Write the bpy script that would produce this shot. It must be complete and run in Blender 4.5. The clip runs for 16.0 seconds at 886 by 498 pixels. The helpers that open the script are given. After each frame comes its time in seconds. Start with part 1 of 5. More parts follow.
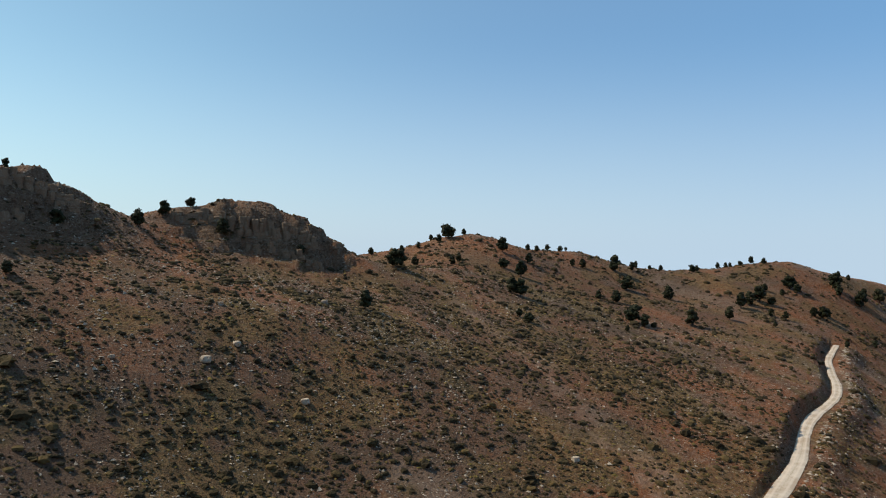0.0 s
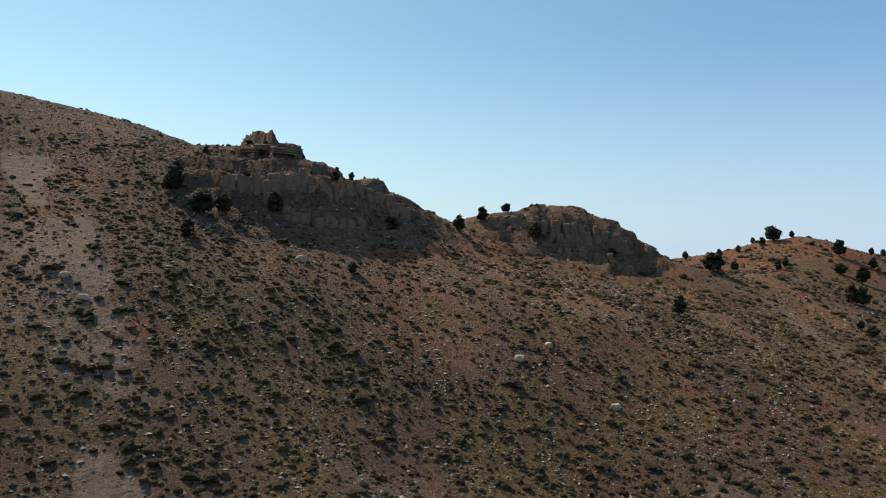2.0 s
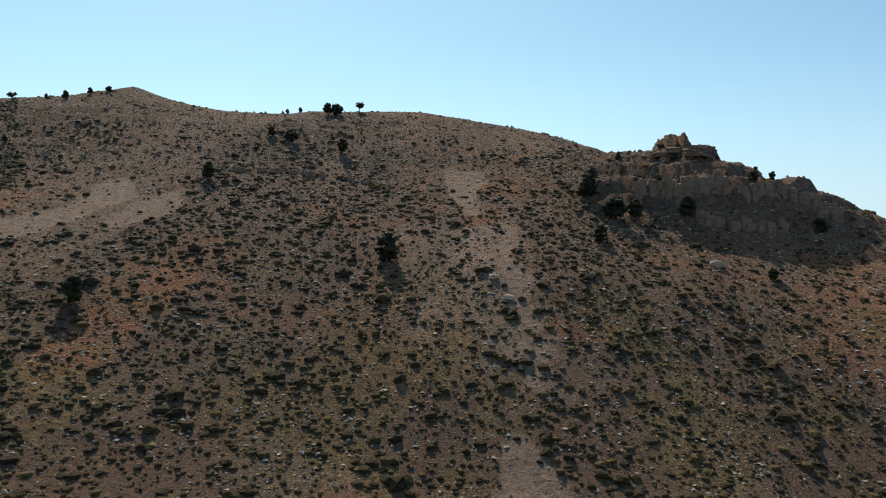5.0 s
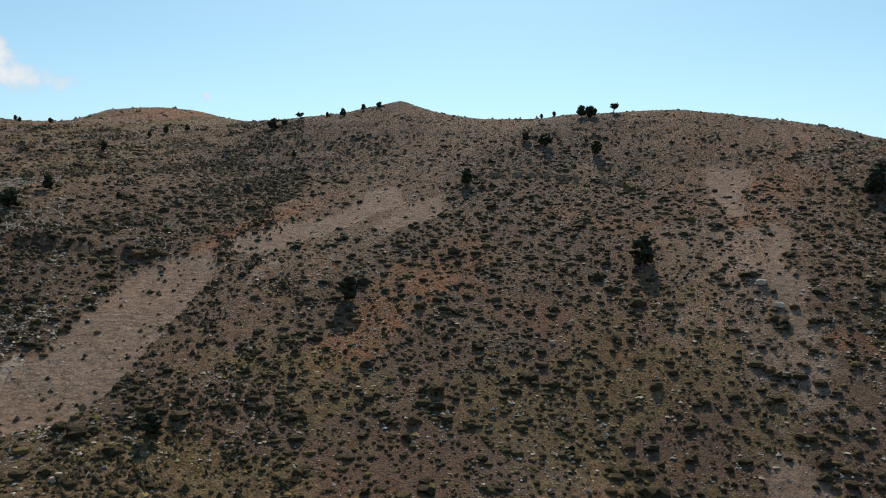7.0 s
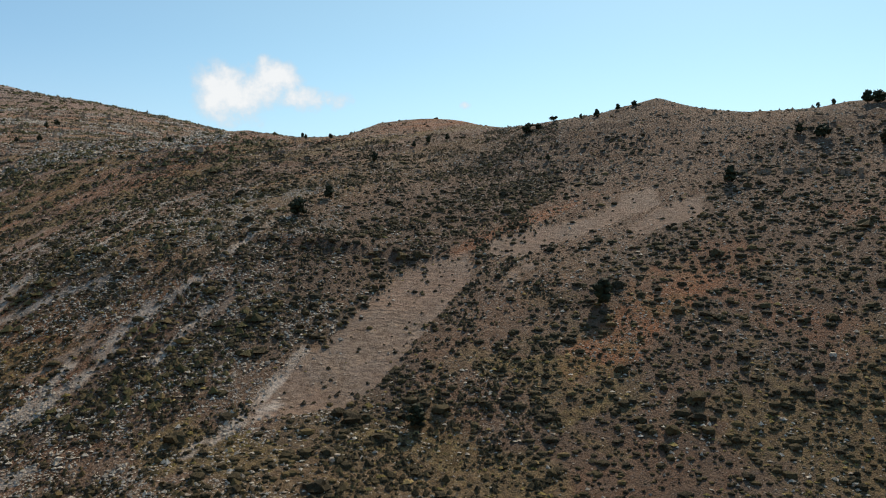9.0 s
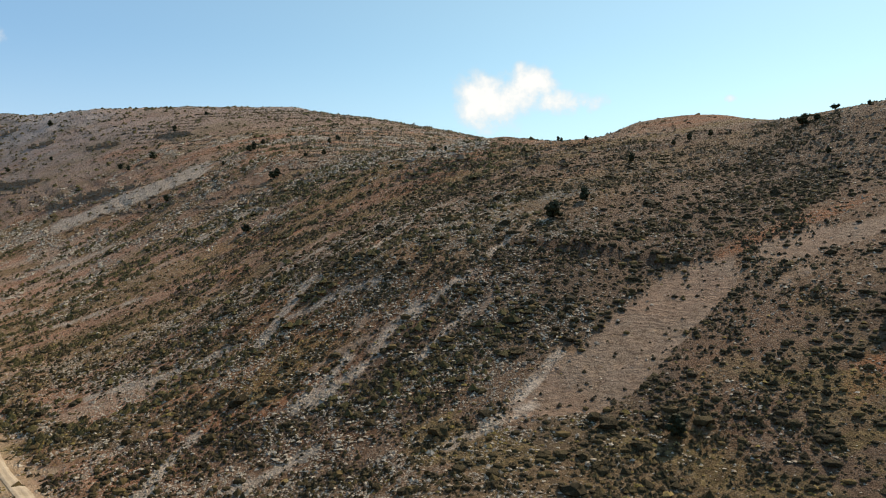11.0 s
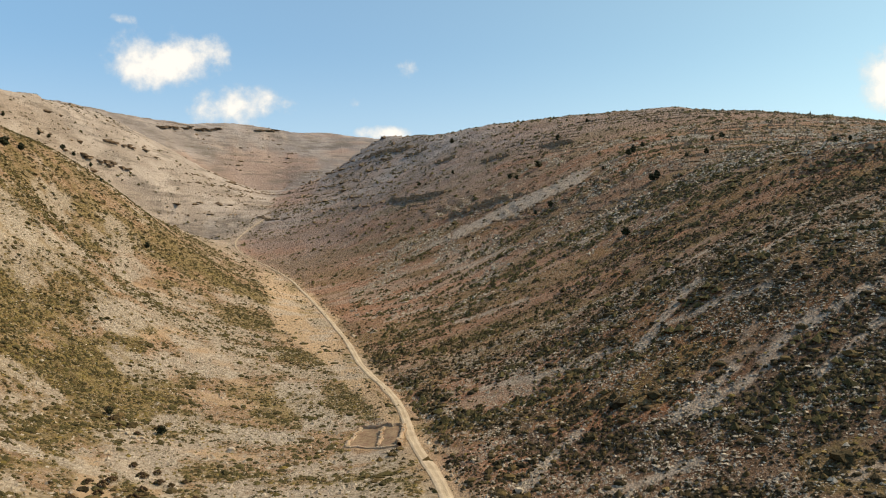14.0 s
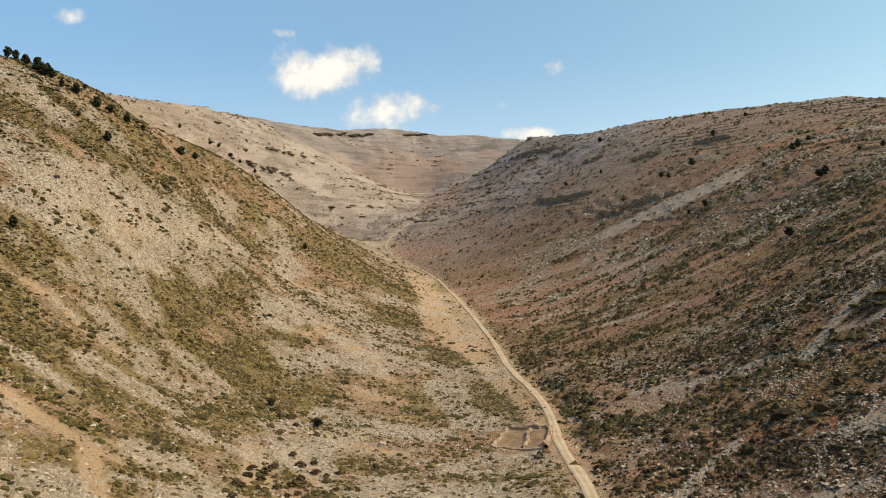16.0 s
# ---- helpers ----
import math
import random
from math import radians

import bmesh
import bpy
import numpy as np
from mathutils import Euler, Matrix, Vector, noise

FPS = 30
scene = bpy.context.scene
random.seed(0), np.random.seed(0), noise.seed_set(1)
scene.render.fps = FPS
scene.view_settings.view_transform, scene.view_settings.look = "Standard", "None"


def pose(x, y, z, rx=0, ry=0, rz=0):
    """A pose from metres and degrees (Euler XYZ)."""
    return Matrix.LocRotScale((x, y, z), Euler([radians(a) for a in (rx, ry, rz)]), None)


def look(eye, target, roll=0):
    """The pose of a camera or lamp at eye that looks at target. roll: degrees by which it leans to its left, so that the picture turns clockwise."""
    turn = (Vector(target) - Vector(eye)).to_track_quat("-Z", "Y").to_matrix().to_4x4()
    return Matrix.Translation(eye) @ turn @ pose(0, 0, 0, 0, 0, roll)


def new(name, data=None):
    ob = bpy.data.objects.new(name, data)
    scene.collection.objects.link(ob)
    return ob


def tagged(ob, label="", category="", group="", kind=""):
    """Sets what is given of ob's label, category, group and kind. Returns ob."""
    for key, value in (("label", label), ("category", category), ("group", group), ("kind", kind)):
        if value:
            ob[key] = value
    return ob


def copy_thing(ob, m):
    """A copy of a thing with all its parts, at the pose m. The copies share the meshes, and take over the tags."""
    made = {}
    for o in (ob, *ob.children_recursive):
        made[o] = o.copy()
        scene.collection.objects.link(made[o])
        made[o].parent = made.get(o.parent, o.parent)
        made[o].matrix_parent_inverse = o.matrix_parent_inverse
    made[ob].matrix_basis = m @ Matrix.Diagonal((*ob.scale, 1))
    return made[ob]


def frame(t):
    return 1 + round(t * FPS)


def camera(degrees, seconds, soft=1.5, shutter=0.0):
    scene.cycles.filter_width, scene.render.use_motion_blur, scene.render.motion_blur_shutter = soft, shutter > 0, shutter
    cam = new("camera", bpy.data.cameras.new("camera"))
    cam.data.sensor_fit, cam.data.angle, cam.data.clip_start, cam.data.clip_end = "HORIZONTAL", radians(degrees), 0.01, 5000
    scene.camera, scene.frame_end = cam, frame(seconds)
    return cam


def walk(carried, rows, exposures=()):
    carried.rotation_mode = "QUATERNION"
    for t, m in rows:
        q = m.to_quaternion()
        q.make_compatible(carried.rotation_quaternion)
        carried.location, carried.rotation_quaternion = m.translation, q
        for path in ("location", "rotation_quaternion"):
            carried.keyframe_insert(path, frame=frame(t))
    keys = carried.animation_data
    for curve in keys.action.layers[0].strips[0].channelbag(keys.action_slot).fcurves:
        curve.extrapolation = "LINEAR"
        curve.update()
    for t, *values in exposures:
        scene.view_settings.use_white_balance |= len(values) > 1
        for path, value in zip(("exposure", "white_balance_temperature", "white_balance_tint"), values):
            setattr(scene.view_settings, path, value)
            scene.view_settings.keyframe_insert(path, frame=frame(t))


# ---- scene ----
cam = camera(59.89, 16.0, 1.1)

EYE = Vector((0, 0, 60))


def aim(head, pitch, roll):
    """The pose at EYE that looks along a compass heading (0 is +y, 90 is +x)."""
    turn = Matrix.Rotation(radians(-head), 4, 'Z') @ pose(0, 0, 0, 90 + pitch) @ pose(0, 0, 0, 0, 0, roll)
    return Matrix.Translation(EYE) @ turn


PATH = [
    (0, 147.74, -0.49, 0.38), (0.5, 141.54, -0.46, 0.31), (1, 135.87, -0.43, 0.27),
    (1.5, 130.32, -0.38, 0.29), (2, 124.9, -0.34, 0.26), (2.5, 119.64, -0.3, 0.24),
    (3, 114.73, -0.28, 0.22), (3.5, 109.77, -0.23, 0.17), (4, 104.79, -0.17, 0.16),
    (6.5, 80.75, 0.06, 0.13), (7, 76.22, 0.1, 0.19), (7.5, 71.58, 0.12, 0.21),
    (8, 66.88, 0.15, 0.23), (8.5, 62.2, 0.18, 0.2), (9, 57.49, 0.23, 0.16),
    (11.5, 33.92, 0.39, 0.22), (12, 29.24, 0.41, 0.22), (12.5, 24.56, 0.45, 0.2),
    (13, 19.87, 0.47, 0.2), (13.5, 15.28, 0.48, 0.26), (14, 10.87, 0.51, 0.21),
    (14.5, 7.23, 0.52, 0.29), (15, 4.76, 0.51, 0.25), (15.5, 2.36, 0.54, 0.29),
    (16, 0, 0.54, 0.3),
]
walk(cam, [(t, aim(h, p, r)) for t, h, p, r in PATH], [(0, -0.15, 6500, 10), (4, 0.0, 6500, 10), (8, 0.0, 6500, 10), (12, 0.25, 7200, 10), (16, 0.25, 7600, 10)])

# ---- light ----
SUN_AZ, SUN_EL = 79, 46
SKY_STRENGTH = 0.13
world = bpy.data.worlds.new("sky")
scene.world = world
world.use_nodes = True
wt = world.node_tree
bg = wt.nodes["Background"]
sky = wt.nodes.new("ShaderNodeTexSky")
sky.sky_type, sky.sun_disc = 'NISHITA', False
sky.sun_elevation, sky.sun_rotation = radians(SUN_EL), radians(SUN_AZ)
sky.altitude, sky.air_density, sky.dust_density, sky.ozone_density = 1600, 1.0, 1.3, 0.6
bg.inputs["Strength"].default_value = SKY_STRENGTH


def compass(az, el):
    az, el = radians(az), radians(el)
    return Vector((math.sin(az) * math.cos(el), math.cos(az) * math.cos(el), math.sin(el)))


def wmath(op, a, b=None, c=None, clamp=False):
    n = wt.nodes.new("ShaderNodeMath")
    n.operation, n.use_clamp = op, clamp
    for k, v in enumerate((a, b, c)):
        if v is None:
            continue
        if isinstance(v, (int, float)):
            n.inputs[k].default_value = v
        else:
            wt.links.new(v, n.inputs[k])
    return n.outputs[0]


def wdot(a, v):
    n = wt.nodes.new("ShaderNodeVectorMath")
    n.operation = 'DOT_PRODUCT'
    wt.links.new(a, n.inputs[0])
    n.inputs[1].default_value = v
    return n.outputs["Value"]


# Small fair-weather clouds: heading, height and half sizes in degrees.
CLOUDS = [(42.8, 11.2, 3.8, 2.3, 1.0), (45.0, 12.6, 2.0, 1.5, 0.9), (47.6, 10.9, 3.0, 1.0, 0.9), (-9.2, 13.2, 4.1, 2.1, 1.0), (-6.4, 13.9, 2.4, 1.7, 0.9),
          (-4.5, 10.5, 3.9, 1.9, 1.0), (8.4, 13.3, 1.5, 1.0, 0.5), (6.9, 9.0, 2.4, 0.6, 0.9), (-11.9, 15.9, 1.8, 0.5, 0.2), (-30.4, 16.2, 1.6, 1.1, 0.25),
          (-26.0, 15.6, 1.5, 0.8, 0.15), (59.1, 10.8, 0.6, 0.35, 0.8), (4.2, 11.2, 0.8, 0.6, 0.1), (-15.6, 11.5, 1.0, 0.5, -0.1)]
where = wt.nodes.new("ShaderNodeTexCoord").outputs["Generated"]
amount = None
for az, el, sx, sy, peak in CLOUDS:
    c = compass(az, el)
    right = Vector((math.cos(radians(az)), -math.sin(radians(az)), 0))
    up = right.cross(c)
    p = wmath('MULTIPLY', wmath('SUBTRACT', wdot(where, right), c.dot(right)), 1 / radians(sx))
    q = wmath('MULTIPLY', wmath('SUBTRACT', wdot(where, up), c.dot(up)), 1 / radians(sy))
    front = wmath('MULTIPLY', wmath('SUBTRACT', 1.0, wdot(where, c)), 40)
    one = wmath('SUBTRACT', peak, wmath('ADD', wmath('ADD', wmath('MULTIPLY', p, p), wmath('MULTIPLY', q, q)), front))
    amount = one if amount is None else wmath('SMOOTH_MAX', amount, one, 0.4)
puff = wt.nodes.new("ShaderNodeTexNoise")
puff.inputs["Scale"].default_value, puff.inputs["Detail"].default_value, puff.inputs["Roughness"].default_value = 20, 8, 0.6
wt.links.new(where, puff.inputs["Vector"])
shape = wmath('MULTIPLY_ADD', wmath('SUBTRACT', puff.outputs["Fac"], 0.5), 4.6, amount)
cover = wt.nodes.new("ShaderNodeMapRange")
cover.interpolation_type = 'SMOOTHSTEP'
wt.links.new(shape, cover.inputs["Value"])
cover.inputs["From Min"].default_value, cover.inputs["From Max"].default_value = -0.15, 1.25
cover.inputs["To Max"].default_value = 0.9
tone = wt.nodes.new("ShaderNodeMix")
tone.data_type = 'RGBA'
tone.inputs[6].default_value, tone.inputs[7].default_value = (4.6, 4.9, 5.3, 1), (7.0, 7.0, 7.0, 1)
wt.links.new(wmath('MULTIPLY', shape, 0.8, clamp=True), tone.inputs[0])
mixed = wt.nodes.new("ShaderNodeMix")
mixed.data_type = 'RGBA'
wt.links.new(cover.outputs[0], mixed.inputs[0])
# pale blue haze towards the horizon
high = wt.nodes.new("ShaderNodeMapRange")
high.interpolation_type = 'SMOOTHSTEP'
wt.links.new(wdot(where, (0, 0, 1)), high.inputs["Value"])
high.inputs["From Min"].default_value, high.inputs["From Max"].default_value = -0.06, 0.27
high.inputs["To Min"].default_value, high.inputs["To Max"].default_value = 0.85, 0.06
haze = wt.nodes.new("ShaderNodeMix")
haze.data_type = 'RGBA'
wt.links.new(high.outputs[0], haze.inputs[0])
air = wt.nodes.new("ShaderNodeMix")
air.data_type, air.blend_type = 'RGBA', 'MULTIPLY'
air.inputs[0].default_value, air.inputs[7].default_value = 1.0, (0.88, 1.03, 1.0, 1)
wt.links.new(sky.outputs[0], air.inputs[6])
scatter_all = wt.nodes.new("ShaderNodeMix")
scatter_all.data_type = 'RGBA'
away = wt.nodes.new("ShaderNodeMapRange")
wt.links.new(wdot(where, compass(SUN_AZ, SUN_EL)), away.inputs["Value"])
away.inputs["From Min"].default_value, away.inputs["From Max"].default_value = 0.0, 0.75
away.inputs["To Min"].default_value, away.inputs["To Max"].default_value = 0.65, 0.05
wt.links.new(away.outputs[0], scatter_all.inputs[0])
scatter_all.inputs[7].default_value = (1.25, 3.3, 6.4, 1)
wt.links.new(air.outputs[2], scatter_all.inputs[6])
wt.links.new(scatter_all.outputs[2], haze.inputs[6])
haze.inputs[7].default_value = (4.75, 5.95, 7.0, 1)
# the air glows pale towards the sun
glow = wt.nodes.new("ShaderNodeMapRange")
glow.interpolation_type = 'SMOOTHSTEP'
wt.links.new(wdot(where, compass(SUN_AZ, SUN_EL)), glow.inputs["Value"])
glow.inputs["From Min"].default_value, glow.inputs["From Max"].default_value = 0.30, 0.95
bright = wt.nodes.new("ShaderNodeMix")
bright.data_type, bright.blend_type = 'RGBA', 'MULTIPLY'
wt.links.new(glow.outputs[0], bright.inputs[0])
wt.links.new(haze.outputs[2], bright.inputs[6])
bright.inputs[7].default_value = (1.10, 1.15, 1.03, 1)
wt.links.new(bright.outputs[2], mixed.inputs[6])
wt.links.new(tone.outputs[2], mixed.inputs[7])
wt.links.new(mixed.outputs[2], bg.inputs["Color"])

sun = new("sun", bpy.data.lights.new("sun", 'SUN'))
sun.data.energy, sun.data.angle, sun.data.color = 4.35, radians(0.55), (1.0, 0.88, 0.72)
sun.matrix_world = look(compass(SUN_AZ, SUN_EL) * 900, (0, 0, 0))

# ---- materials ----
class Mat:
    """A node material under construction."""

    def __init__(self, name, rough=0.95):
        self.m = bpy.data.materials.new(name)
        self.m.use_nodes = True
        self.t = self.m.node_tree
        self.bsdf = self.t.nodes["Principled BSDF"]
        self.bsdf.inputs["Roughness"].default_value = rough
        self.bsdf.inputs["Specular IOR Level"].default_value = 0.15
        self.pos = self.t.nodes.new("ShaderNodeNewGeometry").outputs["Position"]

    def put(self, socket, v):
        if isinstance(v, (int, float)):
            socket.default_value = v
        elif isinstance(v, tuple):
            socket.default_value = (*v, 1) if len(v) == 3 and socket.type == 'RGBA' else v
        else:
            self.t.links.new(v, socket)

    def math(self, op, a, b=0.0, c=0.0, clamp=False):
        n = self.t.nodes.new("ShaderNodeMath")
        n.operation, n.use_clamp = op, clamp
        for k, v in enumerate((a, b, c)):
            self.put(n.inputs[k], v)
        return n.outputs[0]

    def noise(self, scale, detail=4, rough=0.55, at=None, squash=None):
        n = self.t.nodes.new("ShaderNodeTexNoise")
        v = at or self.pos
        if squash:
            q = self.t.nodes.new("ShaderNodeVectorMath")
            q.operation = 'MULTIPLY'
            self.put(q.inputs[0], v)
            q.inputs[1].default_value = squash
            v = q.outputs[0]
        self.put(n.inputs["Vector"], v)
        n.inputs["Scale"].default_value, n.inputs["Detail"].default_value, n.inputs["Roughness"].default_value = scale, detail, rough
        return n.outputs["Fac"]

    def cells(self, scale):
        n = self.t.nodes.new("ShaderNodeTexVoronoi")
        self.put(n.inputs["Vector"], self.pos)
        n.inputs["Scale"].default_value = scale
        return n.outputs["Distance"], n.outputs["Color"]

    def ramp(self, v, lo, hi, a=0.0, b=1.0):
        n = self.t.nodes.new("ShaderNodeMapRange")
        n.interpolation_type = 'SMOOTHSTEP'
        for k, q in zip(("Value", "From Min", "From Max", "To Min", "To Max"), (v, lo, hi, a, b)):
            self.put(n.inputs[k], q)
        return n.outputs[0]

    def mix(self, f, a, b, blend='MIX'):
        n = self.t.nodes.new("ShaderNodeMix")
        n.data_type, n.blend_type = 'RGBA', blend
        self.put(n.inputs[0], f), self.put(n.inputs[6], a), self.put(n.inputs[7], b)
        return n.outputs[2]

    def attr(self, name):
        n = self.t.nodes.new("ShaderNodeAttribute")
        n.attribute_name = name
        return n.outputs["Fac"]

    def island(self):
        return self.t.nodes.new("ShaderNodeNewGeometry").outputs["Random Per Island"]

    def objrandom(self):
        return self.t.nodes.new("ShaderNodeObjectInfo").outputs["Random"]

    def done(self, colour, bump=None, depth=0.1, strength=1.0):
        self.put(self.bsdf.inputs["Base Color"], colour)
        if bump is not None:
            n = self.t.nodes.new("ShaderNodeBump")
            n.inputs["Distance"].default_value, n.inputs["Strength"].default_value = depth, strength
            self.put(n.inputs["Height"], bump)
            self.put(self.bsdf.inputs["Normal"], n.outputs[0])
        return self.m


def ground_material():
    """Stony soil that turns to scree, red earth, dry grass, sand or bare limestone by the plan's zones, and to painted
    haze grey far off.
    """
    g = Mat("mountain_ground")
    n1, n2, n3, n4 = g.noise(0.05, 5), g.noise(0.35, 5), g.noise(1.6, 4, 0.65), g.noise(5.0, 3, 0.7)
    stones, tint = g.cells(1.7)
    small, tint2 = g.cells(4.5)
    stony = g.ramp(g.math('ADD', n2, g.math('MULTIPLY', n1, 0.6)), 0.68, 1.0)
    # red-brown eastern soil, lowered in colour to carry part of that slope's shade
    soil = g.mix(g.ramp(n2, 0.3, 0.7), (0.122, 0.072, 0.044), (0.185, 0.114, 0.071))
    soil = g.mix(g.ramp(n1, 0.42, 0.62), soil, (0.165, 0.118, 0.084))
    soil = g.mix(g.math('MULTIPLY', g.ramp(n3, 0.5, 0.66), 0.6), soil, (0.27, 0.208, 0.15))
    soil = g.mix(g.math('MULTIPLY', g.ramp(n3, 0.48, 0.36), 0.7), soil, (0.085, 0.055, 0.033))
    pale = g.mix(g.ramp(n4, 0.3, 0.7), (0.30, 0.27, 0.235), (0.52, 0.48, 0.42))
    stone_here = g.math('MULTIPLY', g.math('MULTIPLY_ADD', g.attr("paths"), -0.8, 1.0), g.ramp(stones, 0.30, 0.20))
    stone_here = g.math('MULTIPLY', stone_here, g.ramp(tint, 0.55, 0.75))
    small_here = g.math('MULTIPLY', g.ramp(small, 0.30, 0.18), g.ramp(tint2, 0.5, 0.7))
    red = g.attr("red")
    soil = g.mix(g.math('MULTIPLY', red, g.ramp(n2, 0.25, 0.6, 0.55, 1.0)), soil, g.mix(n3, (0.23, 0.088, 0.036), (0.37, 0.165, 0.072)))
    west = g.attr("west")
    # tan western soil, its paleness matched to ground in full sun
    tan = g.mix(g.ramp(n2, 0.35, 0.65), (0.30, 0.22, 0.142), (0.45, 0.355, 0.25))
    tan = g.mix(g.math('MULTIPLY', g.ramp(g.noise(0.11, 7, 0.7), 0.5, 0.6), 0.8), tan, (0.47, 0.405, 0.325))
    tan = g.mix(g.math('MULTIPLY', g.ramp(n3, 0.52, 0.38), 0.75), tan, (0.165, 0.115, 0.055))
    pale_soil = g.mix(g.ramp(n2, 0.35, 0.65), (0.34, 0.20, 0.135), (0.54, 0.355, 0.26))
    soil = g.mix(g.math('MULTIPLY', g.attr("north"), 0.85), soil, g.mix(g.math('MULTIPLY', red, 0.6), pale_soil, (0.38, 0.205, 0.115)))
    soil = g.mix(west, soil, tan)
    scree = g.attr("scree")
    sep = g.t.nodes.new("ShaderNodeSeparateXYZ")
    g.put(sep.inputs[0], g.pos)
    path = g.math('SINE', g.math('ADD', g.math('MULTIPLY', sep.outputs[2], 8.5), g.math('MULTIPLY_ADD', g.noise(0.16, 5, 0.6), 22.0, g.math('MULTIPLY', g.noise(1.1, 4, 0.6), 9.0))))
    gravel = g.mix(g.ramp(n4, 0.35, 0.65), (0.165, 0.143, 0.121), (0.265, 0.233, 0.203))
    gravel = g.mix(g.math('MULTIPLY', g.ramp(n1, 0.45, 0.6), 0.4), gravel, (0.30, 0.185, 0.125))
    gravel = g.mix(g.ramp(path, 0.1, 0.9, 0.0, 0.42), gravel, (0.145, 0.115, 0.088))
    talus = g.mix(g.ramp(n4, 0.35, 0.65), (0.29, 0.24, 0.195), (0.52, 0.45, 0.37))
    colour = g.mix(scree, soil, g.mix(g.attr("paths"), talus, gravel))
    sand = g.attr("sand")
    colour = g.mix(sand, colour, g.mix(n2, (0.45, 0.37, 0.25), (0.58, 0.495, 0.37)))
    rock = g.attr("rock")
    strata = g.noise(0.5, 5, 0.6, squash=(0.35, 0.35, 2.2))
    columns = g.noise(0.8, 5, 0.65, squash=(1.6, 1.6, 0.45))
    # brown limestone, its colour lowered to deepen the shade on the cliffs
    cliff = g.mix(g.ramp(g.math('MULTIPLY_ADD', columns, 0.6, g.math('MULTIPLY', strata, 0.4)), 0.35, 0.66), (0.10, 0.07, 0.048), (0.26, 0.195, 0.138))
    cliff = g.mix(g.math('MULTIPLY', g.ramp(n3, 0.5, 0.7), 0.5), cliff, (0.42, 0.345, 0.26))
    up = g.t.nodes.new("ShaderNodeSeparateXYZ")
    g.put(up.inputs[0], g.t.nodes.new("ShaderNodeNewGeometry").outputs["Normal"])
    # the darkened rock colour comes in most on steep faces
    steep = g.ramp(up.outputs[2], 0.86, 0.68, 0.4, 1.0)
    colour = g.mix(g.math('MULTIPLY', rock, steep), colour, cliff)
    keep = g.math('SUBTRACT', 1.0, g.math('MULTIPLY', sand, 0.8))
    colour = g.mix(g.math('MULTIPLY', g.math('MULTIPLY', stone_here, g.math('ADD', stony, 0.25, clamp=True)), keep), colour, pale)
    colour = g.mix(g.math('MULTIPLY', g.math('MULTIPLY', small_here, 0.7), keep), colour, pale)
    grain = g.noise(0.75, 7, 0.78)
    colour = g.mix(g.math('MULTIPLY', g.math('MULTIPLY', g.ramp(grain, 0.50, 0.40), 0.55), keep), colour, (0.075, 0.052, 0.03))
    colour = g.mix(g.math('MULTIPLY', g.math('MULTIPLY', g.ramp(grain, 0.54, 0.64), g.math('MULTIPLY_ADD', rock, -0.3, g.math('MULTIPLY_ADD', g.attr("north"), 0.3, 0.5))), keep), colour, (0.42, 0.34, 0.26))
    colour = g.mix(1.0, colour, (0.96, 0.79, 0.668), 'MULTIPLY')
    rubble, shade = g.cells(2.7)
    fine, shade_fine = g.cells(6.5)
    bare = g.math('MULTIPLY', keep, g.math('MULTIPLY_ADD', g.attr("paths"), -0.75, 1.0))
    loose = g.math('MULTIPLY', g.ramp(rubble, 0.42, 0.26), g.ramp(shade, 0.50, 0.62))
    loose = g.math('MULTIPLY', loose, g.ramp(g.math('ADD', g.noise(0.22, 4, 0.6), g.math('MULTIPLY_ADD', g.attr("north"), 0.10, g.math('MULTIPLY', g.attr("scree"), 0.15))), 0.40, 0.56, 0.12, 0.78))
    colour = g.mix(g.math('MULTIPLY', loose, bare), colour, g.mix(g.ramp(n4, 0.3, 0.7), (0.25, 0.198, 0.15), (0.42, 0.35, 0.28)))
    gravelly = g.math('MULTIPLY', g.ramp(fine, 0.40, 0.22), g.ramp(shade_fine, 0.52, 0.66, 0.0, 0.38))
    colour = g.mix(g.math('MULTIPLY', gravelly, bare), colour, (0.41, 0.335, 0.26))
    trod = g.math('MULTIPLY', g.ramp(path, 0.55, 0.95), g.math('MULTIPLY', g.ramp(n2, 0.46, 0.6, 0.0, 0.32), bare))
    colour = g.mix(trod, colour, (0.36, 0.285, 0.215))
    litter = g.math('MULTIPLY', g.attr("litter"), g.ramp(n2, 0.3, 0.6, 0.5, 0.9))
    colour = g.mix(litter, colour, g.mix(n4, (0.062, 0.043, 0.028), (0.15, 0.10, 0.068)))
    speck = g.noise(1.1, 6, 0.75)
    limestone = g.mix(g.ramp(speck, 0.40, 0.60), (0.31, 0.25, 0.185), (0.57, 0.485, 0.385))
    colour = g.mix(g.math('MULTIPLY', g.attr("grey"), 0.9), colour, limestone)
    lush = g.math('MULTIPLY', g.attr("lush"), g.ramp(speck, 0.36, 0.52, 0.95, 0.55))
    turf = g.mix(west, g.mix(g.ramp(grain, 0.4, 0.62), (0.085, 0.06, 0.020), (0.25, 0.175, 0.066)), g.mix(g.ramp(grain, 0.4, 0.62), (0.072, 0.062, 0.014), (0.225, 0.185, 0.048)))
    colour = g.mix(lush, colour, turf)
    chips = g.mix(g.ramp(grain, 0.40, 0.6), (0.32, 0.26, 0.20), (0.50, 0.42, 0.335))
    colour = g.mix(g.math('MULTIPLY', g.attr("talus"), 0.66), colour, chips)
